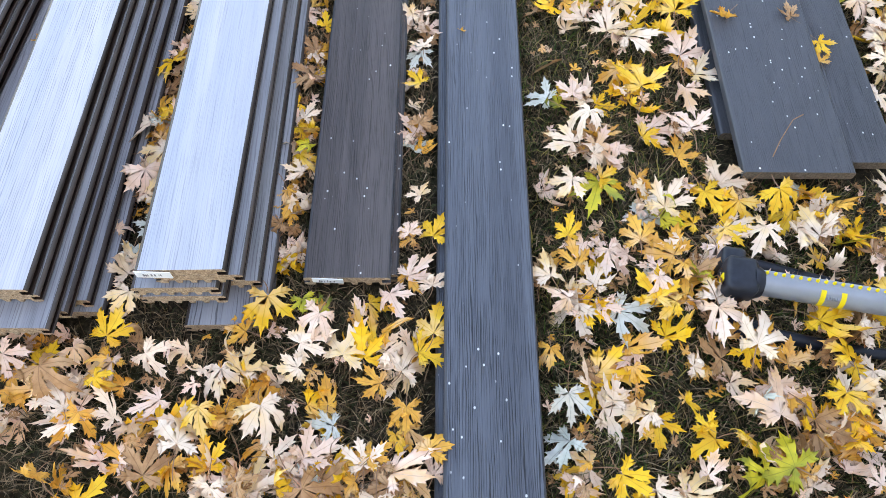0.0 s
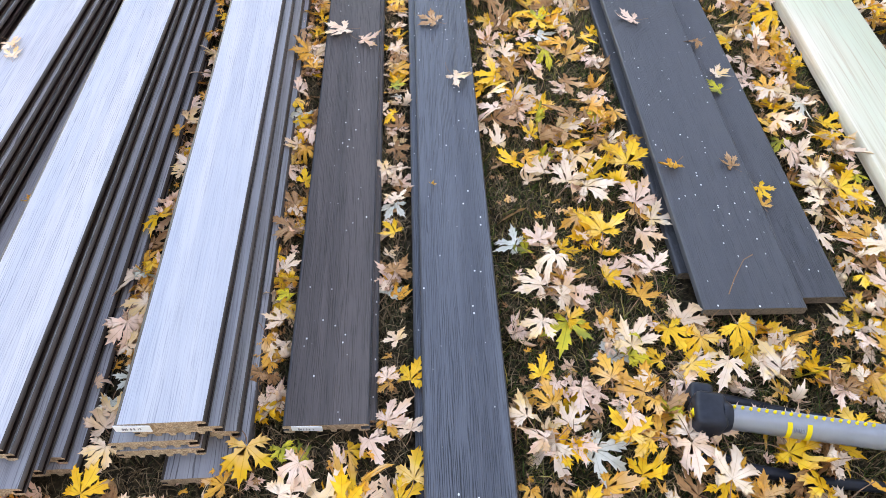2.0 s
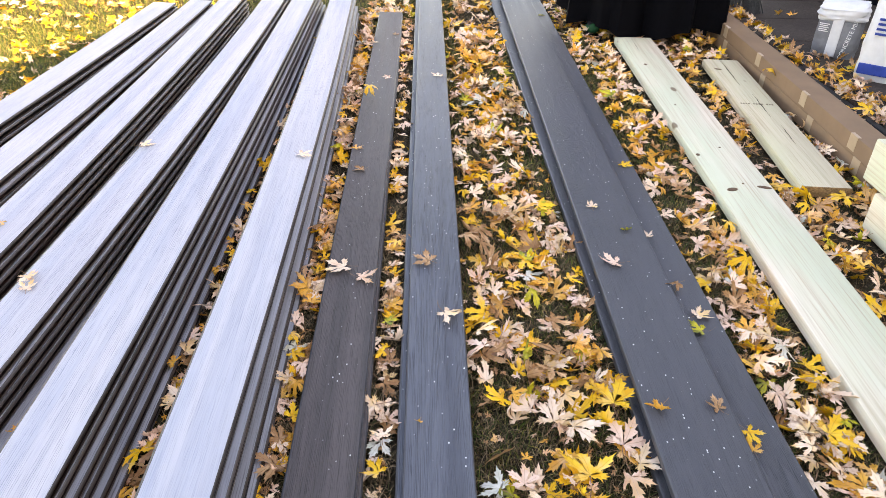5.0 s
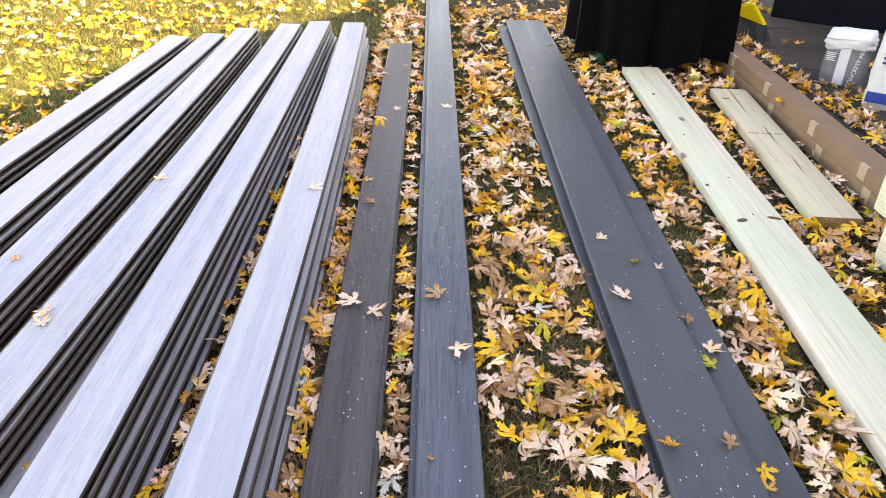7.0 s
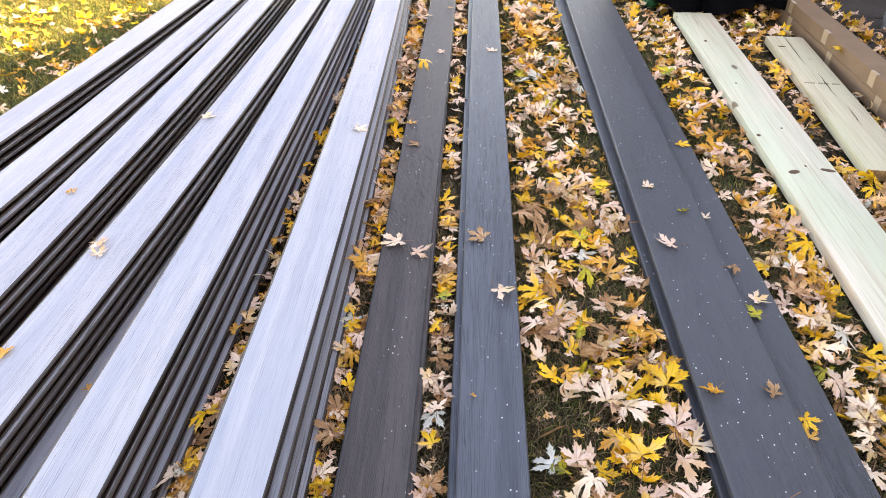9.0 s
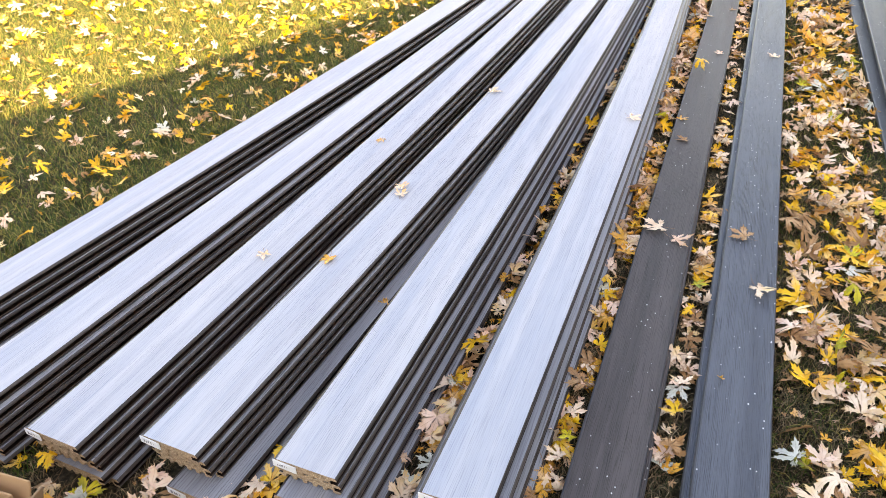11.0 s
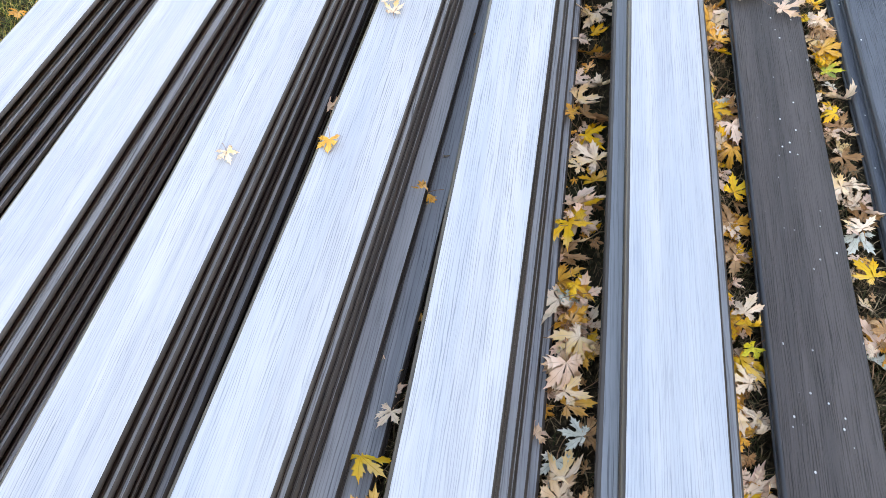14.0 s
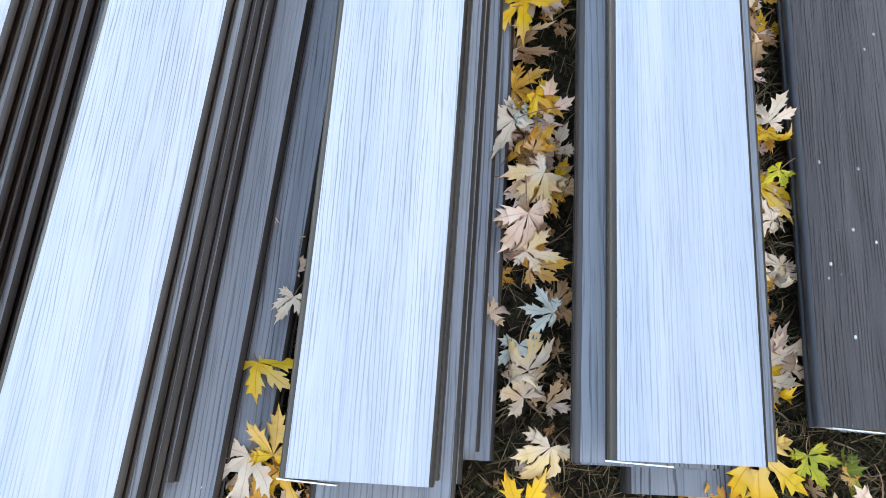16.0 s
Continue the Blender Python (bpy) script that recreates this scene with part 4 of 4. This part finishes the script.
def blades(name, zones, mat, label, seed, skip=True):
    """Grass: thin bent blades in one mesh."""
    r = np.random.default_rng(seed)
    xs, ys, hs = [], [], []
    for x0, x1, y0, y1, per, h in zones:
        n = int((x1 - x0) * (y1 - y0) * per)
        xs.append(r.uniform(x0, x1, n))
        ys.append(r.uniform(y0, y1, n))
        hs.append(np.full(n, h) * r.uniform(0.5, 1.3, n))
    x, y, h = map(np.concatenate, (xs, ys, hs))
    keep = np.ones(len(x), bool)
    for n, f, hw in PLANKS:
        dx, dy = f[0] - n[0], f[1] - n[1]
        ln = math.hypot(dx, dy)
        u = ((x - n[0]) * dx + (y - n[1]) * dy) / ln
        keep &= ~((u > 0) & (u < ln) & (np.abs((x - n[0]) * dy - (y - n[1]) * dx) / ln < hw))
    x, y, h = x[keep], y[keep], h[keep]
    n = len(x)
    a, lean, b = r.uniform(0, 2 * np.pi, n), r.uniform(0.2, 1.9, n), r.uniform(0, 2 * np.pi, n)
    w = r.uniform(0.0005, 0.0013, n)
    wx, wy = np.cos(a) * w, np.sin(a) * w
    lx, ly = np.cos(b) * lean * h, np.sin(b) * lean * h
    z = np.full(n, -0.012)
    co = np.stack([np.stack([x - wx, y - wy, z], 1), np.stack([x + wx, y + wy, z], 1),
                   np.stack([x + wx * 0.8 + lx * 0.4, y + wy * 0.8 + ly * 0.4, z + h * 0.65], 1), np.stack([x - wx * 0.8 + lx * 0.4, y - wy * 0.8 + ly * 0.4, z + h * 0.65], 1),
                   np.stack([x + lx, y + ly, z + h * (1.0 - 0.2 * np.minimum(lean, 1.5))], 1)], 1).reshape(-1, 3)
    me = bpy.data.meshes.new(name)
    k = np.arange(n)[:, None] * 5
    quads, tris = k + np.array([0, 1, 2, 3]), k + np.array([3, 2, 4])
    loops = np.concatenate([quads, tris], 1).ravel()
    me.vertices.add(n * 5)
    me.vertices.foreach_set("co", co.ravel())
    me.loops.add(len(loops))
    me.loops.foreach_set("vertex_index", loops)
    me.polygons.add(2 * n)
    me.polygons.foreach_set("loop_start", (np.arange(n)[:, None] * 7 + np.array([0, 4])).ravel())
    me.update(calc_edges=True)
    me.materials.append(mat)
    tagged(new(name, me), label, "grass", "", "stuff")


blades("dry_grass", ((-0.32, 1.0, 0.0, 2.0, 44000, 0.022), (-0.32, 1.9, 2.0, 5.0, 9000, 0.022), (1.0, 1.9, 0.4, 2.0, 8000, 0.018), (-1.5, -0.32, -0.2, 0.6, 34000, 0.022), (-0.9, -0.32, 0.6, 3.0, 14000, 0.018)), THATCH, "short dry brown grass and thatch between the boards", 3)
blades("lawn_grass", ((-4.4, -1.2, 0.0, 4.0, 18000, 0.034), (-4.4, 0.2, 4.0, 6.0, 8000, 0.036), (-8.0, 2.0, 6.0, 9.0, 1800, 0.045), (-8.0, -4.4, 0.5, 6.0, 2600, 0.04), (0.10, 0.95, 0.2, 4.0, 11000, 0.026)), GRASS, "green autumn lawn grass", 4)


# ---- oscillating sprinkler ----
def tube(points, radius, seg=12, caps=True):
    bm = bmesh.new()
    rings = []
    pts = [Vector(p) for p in points]
    for i, p in enumerate(pts):
        d = (pts[min(i + 1, len(pts) - 1)] - pts[max(i - 1, 0)]).normalized()
        u = d.orthogonal().normalized() if abs(d.z) > 0.95 else d.cross(Vector((0, 0, 1))).normalized()
        v = u.cross(d)
        rad = radius[i] if isinstance(radius, (list, tuple)) else radius
        rings.append([bm.verts.new(p + (u * math.cos(2 * math.pi * k / seg) + v * math.sin(2 * math.pi * k / seg)) * rad) for k in range(seg)])
    for a, b in zip(rings, rings[1:]):
        for k in range(seg):
            bm.faces.new((a[k], a[(k + 1) % seg], b[(k + 1) % seg], b[k]))
    if caps:
        bm.faces.new(rings[0][::-1])
        bm.faces.new(rings[-1])
    bmesh.ops.recalc_face_normals(bm, faces=bm.faces[:])
    return bm


def smooth_part(name, bm, mats, parent, label="", angle=40.0, m=None):
    return part(name, smooth(mesh_of(bm, name, mats), angle), None, parent, label, m)


def sprinkler():
    e = new("lawn_sprinkler")
    e.matrix_basis = pose(0.420, 0.520, 0.0, 0, 0, -10.5) @ Matrix.Scale(0.82, 4)
    tagged(e, "grey and dark plastic oscillating lawn sprinkler among leaves", "sprinkler")
    c = 0.062
    smooth_part("spray_tube", tube([(0.02, 0, c), (0.05, 0, c), (0.25, 0, c), (0.45, 0, c)], [0.023, 0.0225, 0.0225, 0.0225], 24), GREY_TUBE, e, "satin grey spray tube")
    smooth_part("nozzle_rail", box_bm(0.022, 0.44, 0.003, 0.017, c + 0.012, c + 0.0225, 0.003), GREY_TUBE, e)
    for i in range(18):
        bm = bmesh.new()
        bmesh.ops.create_cone(bm, cap_ends=True, segments=10, radius1=0.0034, radius2=0.0022, depth=0.006)
        bmesh.ops.translate(bm, vec=(0.035 + i * 0.0145, 0.010, c + 0.0245), verts=bm.verts[:])
        smooth_part("nozzle", bm, YELLOW, e)
    smooth_part("end_cap", box_bm(-0.036, 0.022, -0.034, 0.036, c - 0.036, c + 0.030, 0.012, 3), BLACK_PLASTIC, e, "dark navy end housing")
    smooth_part("cap_collar", tube([(0.014, 0, c), (0.020, 0, c), (0.032, 0, c)], [0.031, 0.031, 0.026], 20), BLACK_PLASTIC, e)
    smooth_part("gear_box", box_bm(-0.038, 0.006, 0.020, 0.064, 0.004, c + 0.012, 0.010, 3), BLACK_PLASTIC, e)
    part("yellow_mark", box_bm(-0.0385, -0.034, -0.012, 0.004, c - 0.012, c + 0.012, 0.002), YELLOW, e)
    smooth_part("sled_leg", tube([(0.0, 0.058, 0.018), (0.05, 0.064, 0.014), (0.20, 0.052, 0.012), (0.36, 0.05, 0.012)], [0.013, 0.012, 0.010, 0.010], 10), BLACK_PLASTIC, e)
    smooth_part("sled_leg", tube([(0.015, -0.062, 0.016), (0.05, -0.074, 0.014), (0.20, -0.078, 0.012), (0.36, -0.07, 0.012)], [0.010, 0.013, 0.011, 0.010], 10), BLACK_PLASTIC, e)
    smooth_part("sled_foot", box_bm(-0.012, 0.05, -0.092, -0.05, 0.0, 0.020, 0.008, 2), BLACK_PLASTIC, e)
    for x0 in (0.128, 0.163):
        bm = tube([(x0, 0, c), (x0 + 0.009, 0, c)], 0.0235, 24, False)
        bmesh.ops.delete(bm, geom=[v for v in bm.verts if v.co.y > -0.006 or v.co.z < c - 0.016], context="VERTS")
        smooth_part("yellow_slider", bm, YELLOW, e, "yellow range slider")
    bm = bmesh.new()
    for i in range(5):
        box_bm(0.141 + i * 0.0042, 0.1425 + i * 0.0042, -0.0205, -0.014, c + 0.010, c + 0.0175, 0, 1, bm)
    part("print", bm, GREY_INK, e)


sprinkler()


# ---- covered grill, broom, sacks ----
def covered_grill():
    e = new("covered_grill")
    e.matrix_basis = pose(1.25, 4.13, 0, 0, 0, -6)
    tagged(e, "barbecue grill under a draped black fabric cover", "grill")
    bm = bmesh.new()
    rows, n = 16, 96
    rings = []
    for j in range(rows + 1):
        s = j / rows
        ring = []
        for k in range(n):
            a = 2 * math.pi * k / n
            ca, sa = math.cos(a), math.sin(a)
            q = (abs(ca) ** 3.2 + abs(sa) ** 3.2) ** (-1 / 3.2)
            flare = 1.0 + 0.06 * (1 - s)
            wave = (1 - s) ** 0.7 * (0.035 * math.sin(9 * a + 1.0) + 0.02 * math.sin(17 * a + 2.2) + 0.012 * math.sin(31 * a))
            z = 0.055 + s * 1.05 + (1 - s) * 0.03 * math.sin(5 * a + 0.6)
            ring.append(bm.verts.new((ca * q * (0.39 * flare + wave), sa * q * (0.37 * flare + wave), z)))
        rings.append(ring)
    for a, b in zip(rings, rings[1:]):
        for k in range(n):
            bm.faces.new((a[k], a[(k + 1) % n], b[(k + 1) % n], b[k]))
    bm.faces.new(rings[-1])
    bmesh.ops.recalc_face_normals(bm, faces=bm.faces[:])
    smooth_part("cover", bm, BLACK_CLOTH, e, "", 60)
    for x, y in ((-0.3, -0.22), (0.3, -0.22), (-0.3, 0.22), (0.3, 0.22)):
        part("cart_leg", box_bm(x - 0.02, x + 0.02, y - 0.02, y + 0.02, 0.0, 0.5, 0.004), BLACK_PLASTIC, e)
    bm = bmesh.new()
    bmesh.ops.create_uvsphere(bm, u_segments=16, v_segments=8, radius=0.04)
    bmesh.ops.transform(bm, matrix=pose(-0.29, -0.22, 0.035) @ Matrix.Diagonal((1, 0.8, 0.9, 1)), verts=bm.verts[:])
    smooth_part("green_foot", bm, GREEN, e, "green plastic foot")


covered_grill()


def broom():
    e = new("broom_head")
    e.matrix_basis = pose(1.90, 4.40, 0.036, 0, 0, -48) @ Matrix.Scale(1.1, 4)
    tagged(e, "angled broom with a yellow cap and grey bristles", "broom")
    cap = bmesh.new()
    for x, y, z in ((-0.115, -0.02, 0.13), (0.115, -0.02, 0.09), (0.115, 0.02, 0.09), (-0.115, 0.02, 0.13), (-0.02, -0.016, 0.19), (0.03, -0.016, 0.185), (0.03, 0.016, 0.185), (-0.02, 0.016, 0.19)):
        cap.verts.new((x, y, z))
    bmesh.ops.convex_hull(cap, input=cap.verts[:])
    bmesh.ops.bevel(cap, geom=cap.edges[:], offset=0.004, segments=2, affect="EDGES")
    smooth_part("cap", cap, YELLOW, e, "yellow plastic cap", 50)
    r = random.Random(4)
    bm = bmesh.new()
    for i in range(150):
        x, y = r.uniform(-0.112, 0.112), r.uniform(-0.018, 0.018)
        z = 0.11 - x * 0.17
        fx, fy = x * 1.22 + r.uniform(-0.012, 0.012), y * 2.0 + r.uniform(-0.015, 0.015)
        a = [bm.verts.new((x - 0.003, y, z)), bm.verts.new((x + 0.003, y, z)), bm.verts.new((fx + 0.004, fy, r.uniform(0, 0.01))), bm.verts.new((fx - 0.004, fy, 0.0))]
        bm.faces.new(a)
    part("bristles", bm, BRISTLE, e, "grey splayed bristles")
    smooth_part("handle", tube([(0.0, 0, 0.17), (0.10, 0.25, 0.75), (0.2, 0.5, 1.3)], 0.011, 10), YELLOW, e)


broom()


def words(text, size, mat, parent, m, extrude=0.0006):
    cu = bpy.data.curves.new("lettering", "FONT")
    cu.body, cu.size, cu.extrude = text, size, extrude
    cu.align_x, cu.align_y = "CENTER", "CENTER"
    tmp = bpy.data.objects.new("lettering", cu)
    me = bpy.data.meshes.new_from_object(tmp)
    bpy.data.objects.remove(tmp)
    me.materials.clear()
    me.materials.append(mat)
    return part("lettering", me, None, parent, "", m)


def sack_bm(w, d, h, seed, pinch):
    """A soft sack: bulging sides, creased, drawn in at the top."""
    bm = bmesh.new()
    rows, n = 14, 40
    rings = []
    for j in range(rows + 1):
        s = j / rows
        bulge = (1.0 + 0.10 * math.sin(math.pi * min(1, s * 1.15))) * (1.0 if s < 0.75 else 1.0 - pinch * (s - 0.75) / 0.25)
        bulge *= 0.9 + 0.1 * min(1.0, s * 8)
        ring = []
        for k in range(n):
            a = 2 * math.pi * k / n
            q = (abs(math.cos(a)) ** 4 + abs(math.sin(a)) ** 4) ** -0.25
            x, y = math.cos(a) * q * w / 2 * (0.9 + 0.1 * bulge), math.sin(a) * q * d / 2 * bulge
            c = (0.045 if pinch > 0.5 else 0.014) * noise.noise((x * 14 + seed, y * 14, s * 6))
            ring.append(bm.verts.new((x * (1 + c * 3), y * (1 + c * 3) , s * h + (0.02 * noise.noise((x * 9, y * 9, seed)) if s > 0.8 else 0))))
        rings.append(ring)
    for a, b in zip(rings, rings[1:]):
        for k in range(n):
            bm.faces.new((a[k], a[(k + 1) % n], b[(k + 1) % n], b[k]))
    bm.faces.new(rings[0][::-1])
    bm.faces.new(rings[-1])
    bmesh.ops.recalc_face_normals(bm, faces=bm.faces[:])
    return bm


def sacks():
    e = new("concrete_sack")
    e.matrix_basis = pose(2.07, 3.53, 0.034, 0, 0, -38) @ Matrix.Scale(0.80, 4)
    tagged(e, "opened grey and white paper sack of concrete mix on paving", "sack", "sacks on the patio")
    smooth_part("body", sack_bm(0.25, 0.17, 0.27, 2.0, 0.12), BAG_GREY, e, "grey printed paper body", 60)
    smooth_part("folded_top", sack_bm(0.265, 0.185, 0.10, 7.0, 0.55), BAG_WHITE, e, "white crumpled folded top", 60, pose(0.0, 0.0, 0.225, 4, -5, 0))
    part("white_band", box_bm(-0.035, 0.025, -0.0985, -0.090, 0.01, 0.235, 0.003), BAG_WHITE, e)
    bm = bmesh.new()
    for i in range(5):
        box_bm(-0.105, -0.05 - 0.008 * (i % 2), -0.0965, -0.090, 0.150 + i * 0.011, 0.154 + i * 0.011, 0, 1, bm)
    part("print", bm, WHITE_PAPER, e)
    words("CONCRETE MIX", 0.034, WHITE_PAPER, e, pose(0.075, -0.0965, 0.125, 90, -82, 0))
    f = new("white_sack")
    f.matrix_basis = pose(2.125, 3.15, 0.034, 0, 0, -34) @ Matrix.Scale(0.95, 4)
    tagged(f, "white plastic sack with a blue printed band on paving", "sack", "sacks on the patio")
    smooth_part("body", sack_bm(0.27, 0.16, 0.36, 4.0, 0.3), BAG_WHITE, f, "", 60)
    part("blue_band", box_bm(-0.125, 0.125, -0.0915, -0.08, 0.035, 0.085, 0.004), BLUE, f)
    bm = bmesh.new()
    for i in range(4):
        box_bm(-0.10, 0.06 - 0.03 * (i % 2), -0.0925, -0.08, 0.22 + i * 0.022, 0.229 + i * 0.022, 0, 1, bm)
    part("print", bm, BLUE, f)


sacks()


# ---- open carton with scissors and a roll of tape ----
def open_carton():
    e = new("open_carton")
    e.matrix_basis = pose(-1.18, 0.075, 0, 0, 0, 5)
    tagged(e, "open brown cardboard box with its flaps spread", "cardboard box")
    w, d, h, t = 0.40, 0.30, 0.13, 0.004
    for name, q in (("bottom", (-w / 2, w / 2, -d / 2, d / 2, 0, t)), ("side_panel", (-w / 2, w / 2, d / 2 - t, d / 2, t, h)), ("side_panel", (-w / 2, w / 2, -d / 2, -d / 2 + t, t, h)),
                    ("end_panel", (w / 2 - t, w / 2, -d / 2 + t, d / 2 - t, t, h)), ("end_panel", (-w / 2, -w / 2 + t, -d / 2 + t, d / 2 - t, t, h)), ("divider", (-0.04, -0.036, -d / 2 + t, d / 2 - t, t, h * 0.7))):
        part(name, box_bm(*q, 0.001, 1), CARD_IN if name in ("divider", "bottom") else CARD, e)
    part("flap", box_bm(-w / 2 + 0.01, w / 2 - 0.03, -t, 0, 0, 0.05, 0.001, 1), CARD_IN, e, "", pose(0, d / 2, h, -20, 0, 0))
    part("flap", box_bm(0, t, -d / 2 + 0.01, d / 2 - 0.01, 0, 0.10, 0.001, 1), CARD, e, "", pose(w / 2, 0, h, 0, 20, 0))
    part("flap", box_bm(-w / 2 + 0.01, w / 2 - 0.01, 0, t, 0, 0.085, 0.001, 1), CARD_IN, e, "", pose(0, -d / 2, h, 78, 0, 0))
    part("flap", box_bm(-t, 0, -d / 2 + 0.01, d / 2 - 0.01, 0, 0.10, 0.001, 1), CARD_IN, e, "", pose(-w / 2, 0, h, 0, -70, 0))
    part("card_insert", box_bm(0.02, 0.155, d / 2 - 0.014, d / 2 - 0.010, 0.02, 0.172, 0.001, 1), CARD_IN, e)

    s = new("scissors")
    s.matrix_basis = pose(-1.105, 0.13, 0.05, 62, 6, 10)
    tagged(s, "black-handled scissors standing in the open box", "scissors")
    for sg in (-1, 1):
        pts = []
        for i in range(25):
            a = 2 * math.pi * i / 24
            pts.append((sg * (0.024 + 0.017 * math.cos(a)), 0.098 + 0.034 * math.sin(a), sg * 0.002))
        smooth_part("handle_ring", tube(pts, 0.0055, 8, False), BLACK_PLASTIC, s, "black plastic handle")
        smooth_part("shank", tube([(sg * 0.018, 0.066, sg * 0.002), (sg * 0.006, 0.040, sg * 0.002), (-sg * 0.002, 0.02, sg * 0.002)], [0.006, 0.006, 0.005], 8), BLACK_PLASTIC, s)
        bm = bmesh.new()
        bmesh.ops.create_cube(bm, size=1.0)
        for v in bm.verts:
            k = 1.0 if v.co.y > 0 else 0.15
            v.co = Vector((v.co.x * 0.014 * k - sg * 0.002, v.co.y * 0.09 - 0.02, v.co.z * 0.002 + sg * 0.002))
        part("blade", bm, STEEL, s)
    r = new("tape_roll")
    r.matrix_basis = pose(-1.045, 0.145, 0.058, 12, 6, 0)
    tagged(r, "roll of white packing tape in the open box", "tape roll")
    for name, r0, r1, mat in (("tape", 0.038, 0.055, WHITE_PAPER), ("core", 0.034, 0.0378, CARD_IN)):
        bm = bmesh.new()
        n = 40
        loops = [[bm.verts.new((math.cos(2 * math.pi * k / n) * q, math.sin(2 * math.pi * k / n) * q, z)) for k in range(n)] for q, z in ((r1, 0), (r1, 0.05), (r0, 0.05), (r0, 0))]
        for i in range(4):
            a, b = loops[i], loops[(i + 1) % 4]
            for k in range(n):
                bm.faces.new((a[k], a[(k + 1) % n], b[(k + 1) % n], b[k]))
        bmesh.ops.recalc_face_normals(bm, faces=bm.faces[:])
        smooth_part(name, bm, mat, r)

    sheet = bmesh.new()
    grid = [[sheet.verts.new((-1.09 + 0.018 * i, 0.09 + 0.016 * j, 0.012 + 0.028 * j / 6 + 0.006 * math.sin(i * 1.3 + j))) for i in range(7)] for j in range(7)]
    for j in range(6):
        for i in range(6):
            sheet.faces.new((grid[j][i], grid[j][i + 1], grid[j + 1][i + 1], grid[j + 1][i]))
    bmesh.ops.solidify(sheet, geom=sheet.faces[:], thickness=0.0015)
    tagged(smooth_part("paper_sheet", sheet, WHITE_PAPER, None), "crumpled white paper sheet in the open box", "paper")


open_carton()


# ---- two short treated posts, one on the other, beside the cartons ----
lumber((1.428, 0.70), (1.418, 1.861), 0.0, 0.14, 0.128, PINE_FRESH, "thick treated timber post lying on leaves", (), (), PINE_FRESH)
lumber((1.432, 0.80), (1.430, 1.955), 0.128, 0.14, 0.132, PINE_FRESH, "thick treated timber post stacked on another", (), (), PINE_FRESH)

# a dry leaf stalk that lies over the fascia board's end
stalk = smooth_part("dry_stalk", tube([(0.512, 0.742, 0.056), (0.524, 0.765, 0.072), (0.545, 0.795, 0.084), (0.562, 0.803, 0.088)], [0.0010, 0.0009, 0.0008, 0.0012], 6), STEM, None)
tagged(stalk, "thin dry leaf stalk lying on the fascia board", "stalk")
